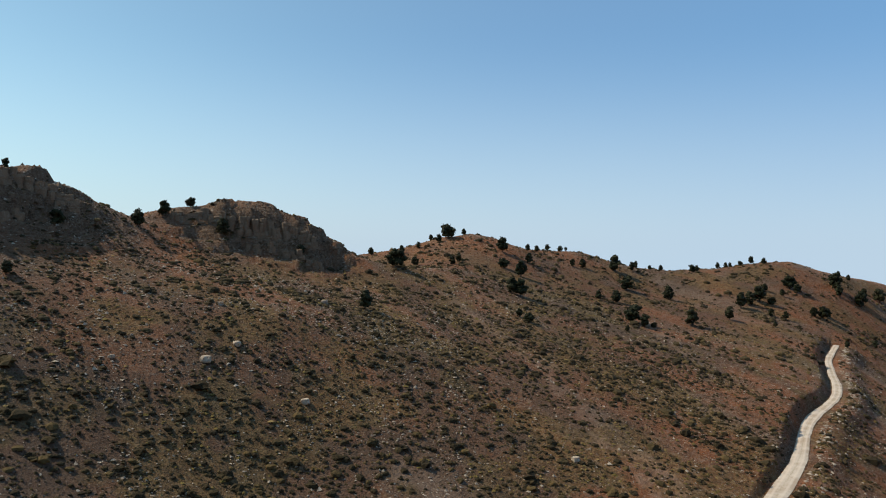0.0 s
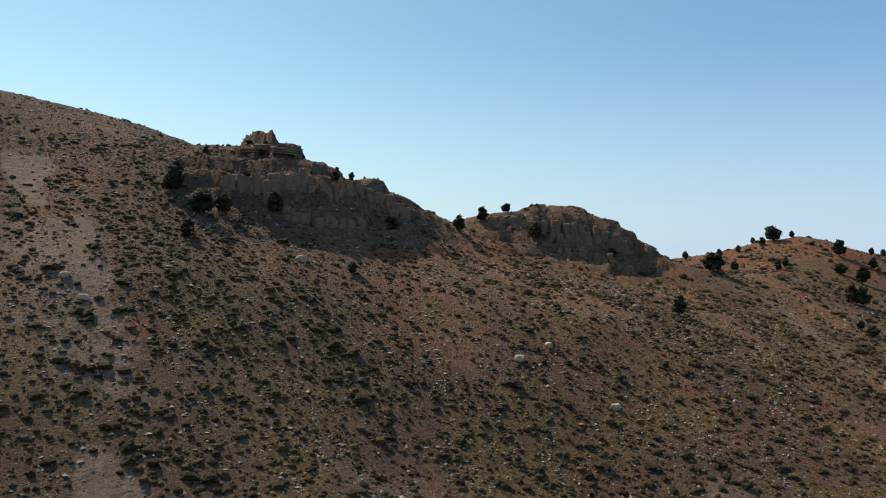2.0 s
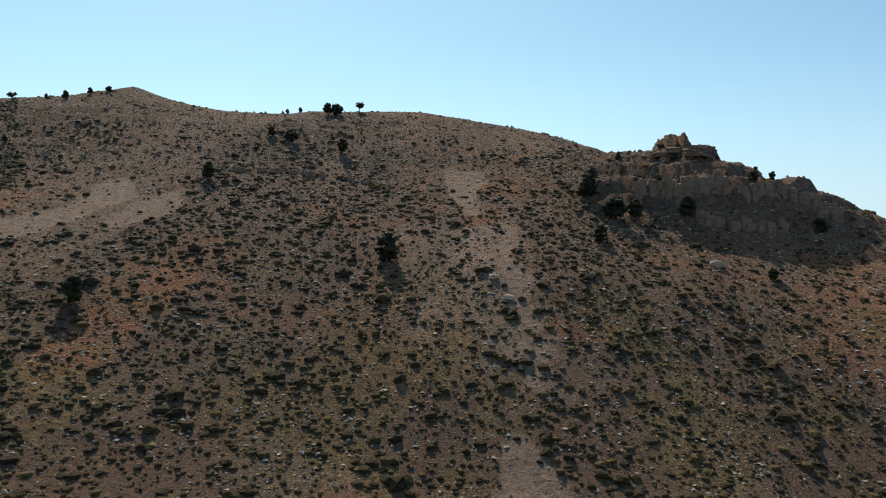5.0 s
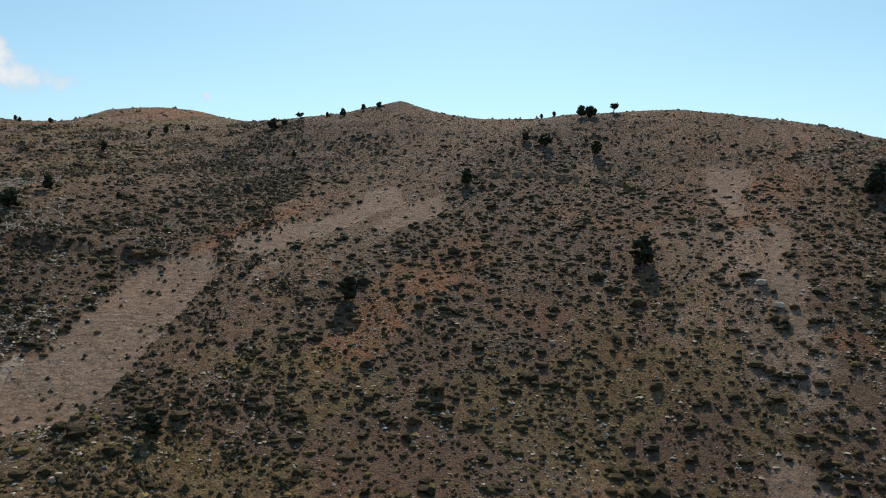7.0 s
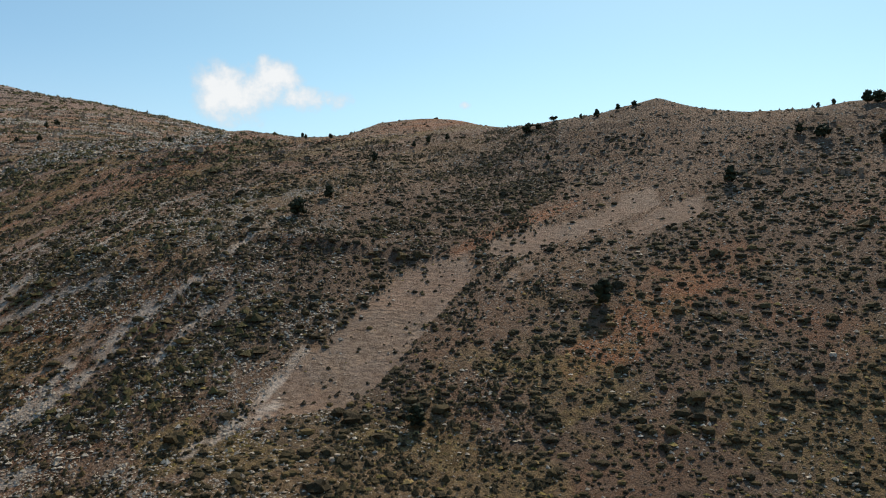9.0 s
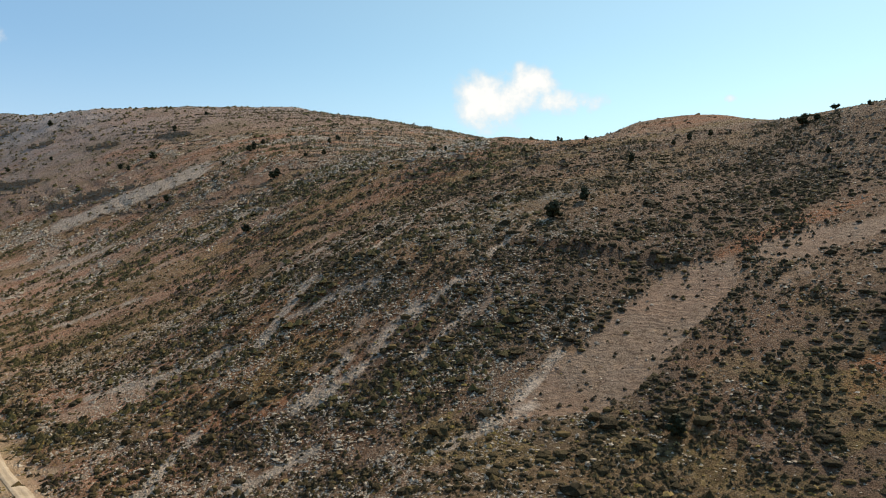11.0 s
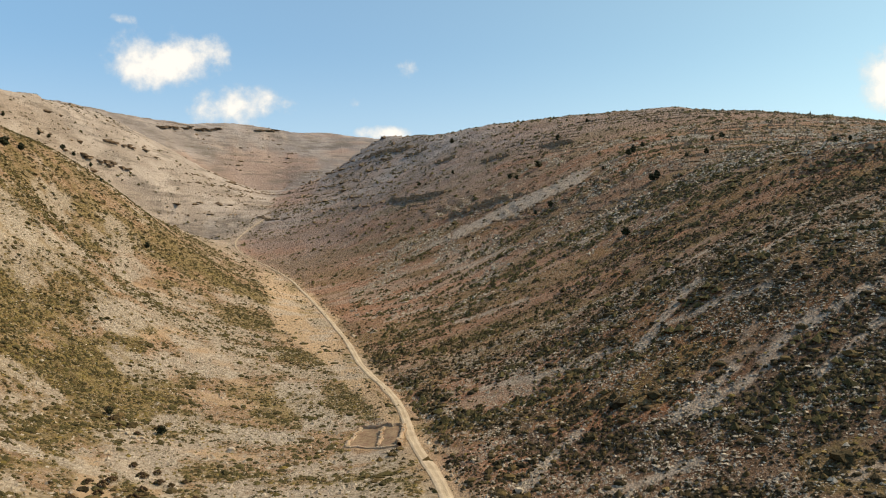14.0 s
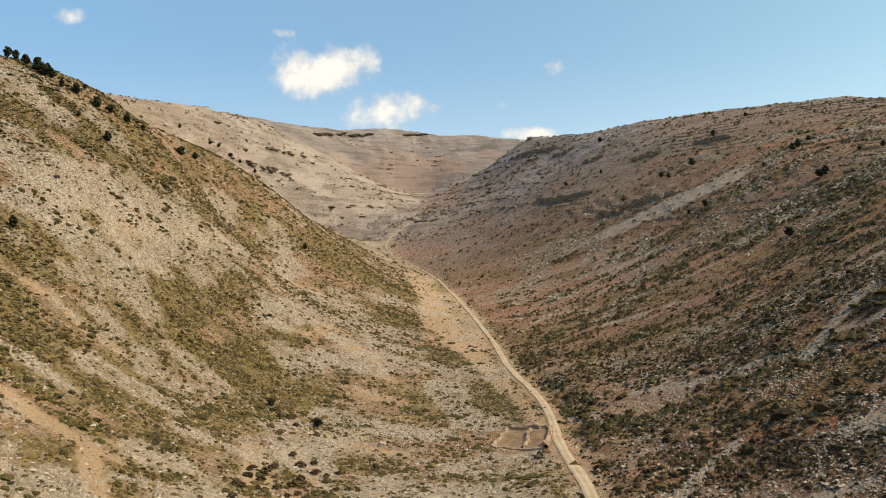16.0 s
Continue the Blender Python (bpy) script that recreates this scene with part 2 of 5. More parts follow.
    # aerial haze painted into the base colour: far slopes turn paler and greyer
    distant = g.mix(g.ramp(g.noise(0.012, 8, 0.72), 0.4, 0.6), (0.215, 0.19, 0.178), (0.37, 0.33, 0.305))
    distant = g.mix(g.math('MULTIPLY', g.ramp(g.noise(0.006, 5, 0.6), 0.5, 0.62), 0.6), distant, (0.34, 0.235, 0.18))
    distant = g.mix(g.math('MULTIPLY', red, 0.6), distant, (0.36, 0.225, 0.165))
    distant = g.mix(g.math('MULTIPLY', west, 0.8), distant, g.mix(g.ramp(g.noise(0.02, 6, 0.65), 0.42, 0.6), (0.37, 0.305, 0.245), (0.52, 0.44, 0.365)))
    distant = g.mix(g.math('MULTIPLY', g.ramp(g.noise(0.05, 6, 0.7, squash=(0.4, 0.4, 3.0)), 0.5, 0.38), 0.7), distant, (0.16, 0.138, 0.115))
    distant = g.mix(g.math('MULTIPLY', rock, g.ramp(g.noise(0.03, 6, 0.7, squash=(0.5, 0.5, 3.0)), 0.45, 0.58, 0.15, 0.8)), distant, (0.145, 0.128, 0.115))
    colour = g.mix(g.math('MULTIPLY', g.attr("far"), 0.85), colour, distant)
    relief = g.math('ADD', g.math('MULTIPLY', n3, 2.6), g.math('MULTIPLY', n4, 0.9))
    relief = g.math('ADD', relief, g.math('MULTIPLY', g.math('MULTIPLY', stone_here, keep), 0.9))
    relief = g.math('ADD', relief, g.math('MULTIPLY', small_here, 0.7))
    relief = g.math('ADD', relief, g.math('MULTIPLY', g.math('MULTIPLY', loose, bare), 1.1))
    relief = g.math('ADD', relief, g.math('MULTIPLY', g.math('MULTIPLY', columns, rock), 2.2))
    relief = g.math('MULTIPLY', relief, g.math('MULTIPLY_ADD', g.attr("paths"), -0.72, 1.0))
    relief = g.math('ADD', relief, g.math('MULTIPLY', path, g.math('MULTIPLY', g.attr("paths"), 0.13)))
    return g.done(colour, relief, 0.32)


def shrub_material(name, dark, light, dry):
    g = Mat(name, 0.9)
    r = g.island()
    c = g.mix(g.ramp(r, 0.1, 0.75), dark, light)
    c = g.mix(g.ramp(r, 0.78, 0.95), c, dry)
    n = g.noise(9, 3, 0.7)
    c = g.mix(g.math('MULTIPLY', g.ramp(n, 0.4, 0.7), 0.5), c, tuple(min(1, q * 1.9) for q in light))
    return g.done(c, n, 0.12)


def stone_material(name, a, b, per_object=False):
    g = Mat(name, 0.92)
    r = g.objrandom() if per_object else g.island()
    n, f = g.noise(1.3, 5, 0.6), g.noise(7, 4, 0.7)
    c = g.mix(g.ramp(r, 0.1, 0.9), a, b)
    c = g.mix(g.math('MULTIPLY', g.ramp(n, 0.48, 0.68), 0.6), c, (0.19, 0.15, 0.115))
    c = g.mix(g.math('MULTIPLY', g.ramp(f, 0.5, 0.75), 0.5), c, (0.60, 0.57, 0.52))
    c = g.mix(1.0, c, (1.0, 0.90, 0.765), 'MULTIPLY')
    return g.done(c, g.math('ADD', n, g.math('MULTIPLY', f, 0.4)), 0.15)


def road_material(name, a, b):
    g = Mat(name, 0.95)
    n, f, w = g.noise(0.3, 5), g.noise(4, 4, 0.7), g.noise(1.2, 4)
    c = g.mix(g.ramp(n, 0.35, 0.65), a, b)
    c = g.mix(g.math('MULTIPLY', g.ramp(f, 0.5, 0.7), 0.4), c, tuple(q * 0.72 for q in a))
    u = g.attr("across")
    rut = g.math('ABSOLUTE', g.math('SUBTRACT', g.math('ABSOLUTE', u), 0.48))
    c = g.mix(g.math('MULTIPLY', g.ramp(rut, 0.2, 0.05), 0.45), c, tuple(min(1, q * 1.15) for q in b))
    c = g.mix(g.math('MULTIPLY', g.math('MULTIPLY', g.ramp(g.math('ABSOLUTE', u), 0.2, 0.0), g.ramp(w, 0.4, 0.6)), 0.5), c, (0.30, 0.235, 0.135))
    return g.done(c, g.math('ADD', f, g.math('MULTIPLY', rut, 0.8)), 0.12)


def bark_material():
    g = Mat("bark", 0.95)
    n = g.noise(6, 4, 0.6, squash=(3, 3, 0.5))
    return g.done(g.mix(n, (0.07, 0.05, 0.035), (0.20, 0.15, 0.11)), n, 0.05)


def leaf_material():
    g = Mat("juniper_foliage", 0.75)
    r, o = g.island(), g.objrandom()
    c = g.mix(r, (0.010, 0.013, 0.006), (0.032, 0.036, 0.014))
    c = g.mix(g.math('MULTIPLY', g.ramp(o, 0.5, 1.0), 0.5), c, (0.045, 0.042, 0.018))
    return g.done(c)


GROUND = ground_material()
SCRUB = shrub_material("green_scrub", (0.023, 0.0175, 0.009), (0.060, 0.043, 0.018), (0.13, 0.086, 0.032))
HEATH = shrub_material("dry_heath", (0.034, 0.028, 0.011), (0.085, 0.068, 0.024), (0.125, 0.078, 0.035))
TUFT = shrub_material("grass_tufts", (0.095, 0.070, 0.018), (0.19, 0.135, 0.04), (0.30, 0.205, 0.085))
STONE = stone_material("limestone", (0.30, 0.265, 0.225), (0.50, 0.465, 0.41))
BOULDER = stone_material("boulder_limestone", (0.36, 0.32, 0.275), (0.52, 0.475, 0.41), True)
# limestone with the cliffs' shade worked into its colour, darker than STONE
CRAG = stone_material("shaded_crag_limestone", (0.135, 0.100, 0.073), (0.205, 0.156, 0.115))
DIRT_ROAD = road_material("dirt_road", (0.36, 0.275, 0.185), (0.47, 0.37, 0.26))
GRAVEL_ROAD = road_material("fresh_gravel_road", (0.46, 0.36, 0.26), (0.62, 0.53, 0.42))
EARTH = road_material("dug_earth", (0.36, 0.235, 0.15), (0.48, 0.345, 0.235))
PEN_FLOOR = road_material("pen_floor", (0.17, 0.10, 0.062), (0.25, 0.155, 0.10))
HEATHER = shrub_material("heather", (0.036, 0.022, 0.013), (0.085, 0.052, 0.026), (0.11, 0.085, 0.03))
BARK, LEAF = bark_material(), leaf_material()


# ---- relief ----
# Lines of the plan in metres: crests, breaks of slope and valley floor, as (x, y, z).
CREST_FAR_SOUTH = [
    (19, -470, 40.4), (35, -449, 43.1), (46, -428, 46.9), (58, -416, 52), (75, -408, 50.7), (100, -398, 46.6),
    (116, -383, 46.1), (132, -367, 49.2), (141, -348, 55.7), (153, -337, 55.9), (163, -321, 56.9), (168, -307, 62.5),
    (174, -298, 64.2), (182, -287, 62.3), (193, -274, 57.3), (211, -267, 55.1),
]
CREST_BLUFF = [
    (164, -205, 55.5), (167, -196, 60.8), (171, -189, 67.3), (180, -181, 70.8), (190, -170, 72.4), (200, -163, 71.6),
    (211, -156, 68.6),
]
CREST_KNOB = [
    (198, -135, 69.3), (195, -125, 72.3), (195, -115, 77.8), (196, -106, 79.6), (198, -97, 81), (199, -93, 84.9),
    (200, -91, 91.2), (205, -84, 91.3), (210, -80, 90.3), (227, -73, 87.8),
]
CREST_EAST = [
    (249, -81, 90.5), (257, -75, 94), (262, -64, 98.5), (266, -45, 102.5), (267, -28, 105.4), (266, -15, 106.9),
    (265, -1, 107.1), (265, 22, 106.6), (266, 34, 105.4), (263, 51, 105.6), (260, 65, 107.9), (256, 78, 111.9),
    (255, 90, 109.8), (255, 100, 107.4), (254, 117, 107), (258, 133, 106.5),
]
CREST_SHOULDER = [
    (291, 165, 115), (288, 190, 118.1), (270, 206, 116.3), (257, 207, 110.8), (225, 198, 103.2), (217, 208, 104.5),
    (211, 227, 107.1),
]
CREST_NORTH_PLATEAU = [
    (351, 436, 149.8), (332, 488, 162.3), (315, 528, 169.4), (298, 566, 179.7), (268, 603, 182.2), (224, 653, 183.2),
    (178, 718, 186.0), (149, 816, 190.5), (106, 994, 212.2), (83, 1037, 190.8), (32, 1090, 170.5), (-9, 1130, 153.7),
]
FLOOR_ROAD_NORTH = [
    (23, 116, 23.8), (23, 146, 23), (24, 186, 25.1), (20, 234, 26.4), (17, 300, 30.2), (5, 430, 39.1),
    (-9, 540, 45.6), (-42, 609, 61.5), (-46, 668, 75.4), (-25, 760, 98.3), (-17, 960, 133.2), (-18, 1250, 169.1),
]
ROAD_SOUTH = [
    (26, -168, 8.4), (25, -194, 10.7), (26, -213, 13.3), (26, -230, 14.5), (23, -261, 16.1), (28, -295, 18),
    (30, -309, 19.7), (30, -334, 22.5),
]
CREST_WEST_NEAR = [
    (-138, 238, 122.2), (-137, 267, 122), (-136, 301, 119.4), (-133, 345, 115.6), (-131, 399, 110.9), (-128, 463, 101.5),
    (-115, 548, 88.3), (-88, 654, 73.4),
]
CREST_WEST_FAR = [
    (-263, 562, 184.2), (-250, 600, 181.4), (-236, 659, 190.2), (-219, 717, 197.1), (-228, 871, 213.8), (-201, 1031, 205.9),
    (-138, 1142, 180), (-78, 1248, 154.8),
]
CREST_HEAD = [
    (-409, 1443, 327.4), (-278, 1677, 334.8), (-165, 1792, 350.4), (-35, 1900, 358.7), (96, 1998, 374.8), (192, 2091, 377.7),
    (320, 2177, 394.6),
]
EAST_FOOT = [
    (101, -61, 24.5), (90, -94, 17.4), (64, -124, 13.6), (35, -151, 11.5), (104, -7, 27), (95, -52, 25),
    (82, 54, 30.1), (97, 15, 28.6), (59, 76, 31), (52, 91, 27), (74, 64, 32), (34, 113, 23.1),
]
EAST_MID = [
    (58, -284, 26.7), (94, -269, 33.8), (118, -192, 38.4), (124, -128, 43), (141, -85, 45.3), (150, -44, 54.9),
    (156, 9, 55.1), (145, 45, 55.9), (125, 94, 55.9), (124, 108, 63.7), (97, 146, 61.6),
]
EAST_UPPER = [
    (93, -342, 38.1), (130, -303, 45.8), (153, -212, 52.1), (177, -139, 56.3), (188, -78, 75), (215, -1, 80),
    (221, 18, 84.8), (191, 108, 82.1), (181, 158, 89.6),
]
BLUFF_CLIFF_FOOT = [
    (192, -160, 63.2), (184, -170, 61.6), (176, -177, 59.9), (169, -185, 56.9), (166, -192, 55),
]
KNOB_CLIFF_FOOT = [
    (204, -76, 84.3), (197, -84, 83.2), (194, -90, 81.2),
]
KNOB_LOWER_CLIFF_TOP = [
    (196, -67, 78.3), (189, -79, 76.9), (188, -94, 76.2), (188, -111, 72.7),
]
KNOB_LOWER_CLIFF_FOOT = [
    (191, -63, 71.5), (184, -77, 68.6), (182, -91, 66.6), (183, -108, 64.7),
]
WEST_SLOPE = [
    (-82, 143, 54.7), (-62, 108, 40.1), (-94, 188, 80.7), (-70, 198, 52.9), (-53, 151, 32.5), (-61, 294, 49.7),
    (-37, 178, 27.6), (-49, 85, 33.1), (-24, 116, 23.6), (-90, 318, 72.1), (-16, 270, 31), (-49, 467, 50.8),
]
BLUFF_TALUS = [(175, -158, 54.1), (170, -164, 53.1), (165, -171, 51.7), (162, -180, 50.5), (159, -187, 49.6)]
MID_NORTH = [(97, 146, 58), (88, 200, 51), (82, 260, 51), (78, 330, 54), (70, 430, 62), (58, 540, 75), (40, 640, 90), (28, 720, 106), (32, 840, 132), (50, 960, 166)]
UPPER_NORTH = [(181, 158, 89.6), (176, 200, 94), (174, 260, 101), (172, 330, 108), (168, 430, 118), (152, 540, 128), (115, 720, 152), (100, 840, 176)]
GULLY_WEST = [(-165, 400, 88), (-158, 470, 78), (-140, 560, 72), (-110, 650, 70), (-75, 720, 76)]


def dense(line, step=9):
    """Points along a line of the plan, every step metres."""
    pts = [np.array(line[0], float)]
    for p, q in zip(line, line[1:]):
        p, q = np.array(p, float), np.array(q, float)
        n = max(1, int(np.hypot(*(q - p)[:2]) / step))
        pts += [p + (q - p) * k / n for k in range(1, n + 1)]
    return np.array(pts)


def behind(line, grow, fall):
    """The far side of a crest, lower than the crest."""
    return [(x * grow, y * grow, z - fall) for x, y, z in line]


CRESTS = [(CREST_FAR_SOUTH, 1.2, 30), (CREST_BLUFF, 1.13, 14), (CREST_KNOB, 1.08, 4), (CREST_EAST, 1.25, 10),
          (CREST_SHOULDER, 1.2, 8), (CREST_NORTH_PLATEAU, 1.25, 5), (CREST_WEST_NEAR, 1.12, 26), (CREST_WEST_FAR, 1.2, 15),
          (CREST_HEAD, 1.3, 20)]
VALLEY = [(18, 80, 22), (10, 40, 20), (8, 0, 17), (12, -60, 12), (20, -120, 8)]
VALLEY_SOUTH = [(-10, -200, -5), (-30, -320, -12), (-50, -480, -20)]
WEST_FOOT = [(-40, 40, 30), (-60, -40, 32), (-70, -160, 25)]
WEST_BACK = [(-160, 150, 105), (-180, 40, 115), (-190, -120, 110), (-180, -320, 90)]
OUTSIDE = [(4200 * math.cos(q), 4200 * math.sin(q), -100 + 120 * math.sin(q)) for q in np.arange(0, 6.28, 0.3)]

ctrl = []
for line, grow, fall in CRESTS:
    s = 7 if abs(line[0][1]) < 500 and abs(line[-1][1]) < 680 else 30
    ctrl += [dense(line, s), dense(behind(line, grow, fall), 3 * s)]
ctrl += [dense(c, 5) for c in (BLUFF_CLIFF_FOOT, BLUFF_TALUS, KNOB_CLIFF_FOOT, KNOB_LOWER_CLIFF_TOP, KNOB_LOWER_CLIFF_FOOT)]
ctrl += [dense(c, 20) for c in (FLOOR_ROAD_NORTH, VALLEY, EAST_MID, EAST_UPPER)]
ctrl += [dense(c, 40) for c in (MID_NORTH, UPPER_NORTH, VALLEY_SOUTH, WEST_FOOT, WEST_BACK, GULLY_WEST)]
ctrl += [dense(ROAD_SOUTH, 9)] + [np.array(c, float) for c in (EAST_FOOT, WEST_SLOPE, OUTSIDE)]
ctrl = np.concatenate(ctrl)
keep = [0]
for i in range(1, len(ctrl)):
    if np.min(np.hypot(*(ctrl[keep, :2] - ctrl[i, :2]).T)) > 2.5:
        keep.append(i)
ctrl = ctrl[keep]


def solve_relief(pts):
    """A surface through the plan's points: a sum of cones and a plane."""
    n = len(pts)
    d = np.hypot(pts[:, None, 0] - pts[None, :, 0], pts[:, None, 1] - pts[None, :, 1])
    m = np.zeros((n + 3, n + 3))
    m[:n, :n] = -d + np.eye(n) * 0.3
    m[:n, n], m[:n, n + 1:] = 1, pts[:, :2] / 1000
    m[n:, :n] = m[:n, n:].T
    return np.linalg.solve(m, np.concatenate([pts[:, 2], np.zeros(3)]))


weights = solve_relief(ctrl)


def smooth_height(x, y):
    out = np.empty(len(x))
    for i in range(0, len(x), 20000):
        px, py = x[i:i + 20000], y[i:i + 20000]
        d = np.sqrt((px[:, None] - ctrl[None, :, 0]) ** 2 + (py[:, None] - ctrl[None, :, 1]) ** 2)
        out[i:i + 20000] = -d @ weights[:-3] + weights[-3] + (px * weights[-2] + py * weights[-1]) / 1000
    return out


table = np.random.RandomState(7).rand(512, 512)


def value_noise(x, y):
    """Smooth noise from 0 to 1, one unit wide."""
    xi, yi = np.floor(x).astype(int), np.floor(y).astype(int)
    u, v = x - xi, y - yi
    u, v = u * u * u * (u * (u * 6 - 15) + 10), v * v * v * (v * (v * 6 - 15) + 10)
    g = lambda i, j: table[(xi + i) % 512, (yi + j) % 512]
    return (g(0, 0) * (1 - u) + g(1, 0) * u) * (1 - v) + (g(0, 1) * (1 - u) + g(1, 1) * u) * v


def fbm(x, y, size, octaves=4, gain=0.5):
    """Noise from about -1 to 1 with features of that size in metres."""
    total, amp, norm = 0, 1.0, 0.0
    for k in range(octaves):
        f = 2 ** k / size
        total = total + amp * (value_noise(x * f + 17.3 * k, y * f - 9.1 * k) * 2 - 1)
        norm += amp
        amp *= gain
    return total / norm


def near_line(x, y, line, reach):
    """1 on a line of the plan, falling to 0 at that distance from it."""
    pts = dense(line, 8)[:, :2]
    d = np.full(len(x), 1e9)
    for px, py in pts:
        d = np.minimum(d, (x - px) ** 2 + (y - py) ** 2)
    return np.clip(1.3 - np.sqrt(d) / reach, 0, 1)


def ledges(x, y, z):
    """Where the limestone beds crop out as steps, from 0 to 1."""
    patch = np.clip(2.4 * fbm(x + 40, (y + 90) * 0.6, 26, 5, 0.62) - 0.12, 0, 1)
    m = 0.75 * patch * np.clip((z - 76) / 10, 0, 1) * np.clip((106 - z) / 6, 0, 1)
    m = np.maximum(m, 0.9 * near_line(x, y, KNOB_LOWER_CLIFF_TOP, 16))
    m = np.maximum(m, near_line(x, y, BLUFF_CLIFF_FOOT, 11))
    m = np.maximum(m, near_line(x, y, CREST_KNOB[3:], 10))
    north = np.clip(3.5 * fbm(x, y * 0.7, 22, 5, 0.65) + 0.1, 0, 1) * near_line(x, y, UPPER_NORTH[2:], 100)
    distant = 0.8 * soft(np.hypot(x, y), 550, 900) * np.clip(3 * fbm(x * 0.6, y, 120, 5, 0.62) + 0.1, 0, 1)
    return np.maximum(np.maximum(m, 0.28 * north), distant)


def spline(line, step):
    """A smooth curve through the points of a line, cut into steps."""
    p = np.array([line[0]] + list(line) + [line[-1]], float)
    out = []
    for k in range(1, len(p) - 2):
        a, b, c, d = p[k - 1:k + 3]
        n = max(2, int(np.hypot(*(c - b)[:2]) / step))
        for u in np.arange(n) / n:
            out.append(0.5 * (2 * b + (c - a) * u + (2 * a - 5 * b + 4 * c - d) * u * u + (3 * b - a - 3 * c + d) * u ** 3))
    return np.array(out + [p[-2]])


def graded(line, step, sink):
    """The axis of a road: the ground's height along it, evened out and sunk."""
    c = spline(line, step)
    z = smooth_height(c[:, 0], c[:, 1])
    z = np.convolve(np.pad(z, 6, mode='edge'), np.ones(13) / 13, 'valid')
    return np.column_stack([c[:, :2], z - sink])


AXIS_NORTH = graded(VALLEY[2::-1] + FLOOR_ROAD_NORTH[:10], 3, 0.15)
AXIS_SOUTH = graded([(16, -90, 10), (23, -135, 8)] + ROAD_SOUTH, 2.5, 1.3)


def nearest(x, y, axis):
    """Distance to a road's axis, the axis's height there and the side (+ uphill, to the east)."""
    best, h, side = np.full(len(x), 1e9), np.zeros(len(x)), np.zeros(len(x))
    for px, py, pz in axis:
        d = (x - px) ** 2 + (y - py) ** 2
        m = d < best
        best, h, side = np.where(m, d, best), np.where(m, pz, h), np.where(m, x - px, side)
    return np.sqrt(best), h, side


def soft(v, a, b):
    u = np.clip((v - a) / (b - a), 0, 1)
    return u * u * (3 - 2 * u)


# Sheets of bare gravel with clear edges, as outlines of the plan.
GRAVEL_FAN = [(140, 83), (135, 78), (122, 76), (111, 75), (102, 73), (94, 72), (87, 73), (81, 79), (76, 81), (84, 86), (92, 86), (100, 87), (108, 89), (116, 89), (127, 90), (135, 87)]
CHUTE_LONG = [(193, 62), (192, 57), (180, 55), (172, 59), (161, 64), (153, 68), (144, 72), (141, 79), (146, 81), (155, 78), (162, 71), (170, 66), (185, 65)]
CHUTE_SHORT = [(186, 49), (189, 46), (178, 44), (170, 48), (163, 53), (165, 56), (177, 53)]
GRAVEL_PATCH = [(216, -19), (217, -25), (212, -30), (205, -29), (195, -25), (182, -25), (181, -22), (192, -19), (206, -18)]
GULLY_BED = [(174, -28), (174, -32), (167, -31), (162, -28), (156, -29), (142, -29), (133, -30), (134, -26), (142, -25), (154, -25), (164, -26)]
FOOT_FAN = [(115, -19), (112, -22), (109, -24), (104, -26), (97, -26), (97, -15), (104, -16), (110, -18)]
NORTH_RUN = [(161, 401), (143, 370), (129, 381), (113, 392), (98, 411), (88, 422), (89, 435), (107, 427), (125, 420), (139, 404)]
STONY_FLANK = [(180, -8), (176, -28), (135, -30), (118, -30), (113, -18), (130, -8), (155, -5)]
SAND_FAN = [(-23, 542), (-9, 534), (5, 429), (8, 362), (16, 325), (16, 286), (8, 273), (2, 296), (-7, 330), (-14, 383)]
SHEETS = [(GRAVEL_FAN, 1.7, 0.95), (CHUTE_LONG, 2.0, 0.85), (CHUTE_SHORT, 1.8, 0.8), (GRAVEL_PATCH, 1.1, 0.85), (GULLY_BED, 2.4, 0.75), (FOOT_FAN, 1.6, 0.8)]


def inside(x, y, outline, rough):
    """1 within an outline of the plan, with a ragged edge; 0 outside."""
    p = np.array(outline, float)
    q = np.roll(p, -1, axis=0)
    out = np.zeros(len(x))
    m = np.where((x > p[:, 0].min() - 6) & (x < p[:, 0].max() + 6) & (y > p[:, 1].min() - 6) & (y < p[:, 1].max() + 6))[0]
    px, py = x[m], y[m]
    d, odd = np.full(len(m), 1e9), np.zeros(len(m), bool)
    for (ax, ay), (bx, by) in zip(p, q):
        u = np.clip(((px - ax) * (bx - ax) + (py - ay) * (by - ay)) / ((bx - ax) ** 2 + (by - ay) ** 2), 0, 1)
        d = np.minimum(d, np.hypot(px - ax - u * (bx - ax), py - ay - u * (by - ay)))
        if ay != by:
            odd ^= ((ay > py) != (by > py)) & (px < (bx - ax) * (py - ay) / (by - ay) + ax)
    out[m] = soft(np.where(odd, d, -d) + rough * fbm(px, py, 5, 4, 0.6), -0.45, 0.45)
    return out


def sheets(x, y):
    out = np.zeros(len(x))
    for outline, rough, bare in SHEETS:
        out = np.maximum(out, bare * inside(x, y, outline, rough))
    return out


SCARP = [(115, 120), (118, 116), (120, 109), (127, 100), (131, 96)]


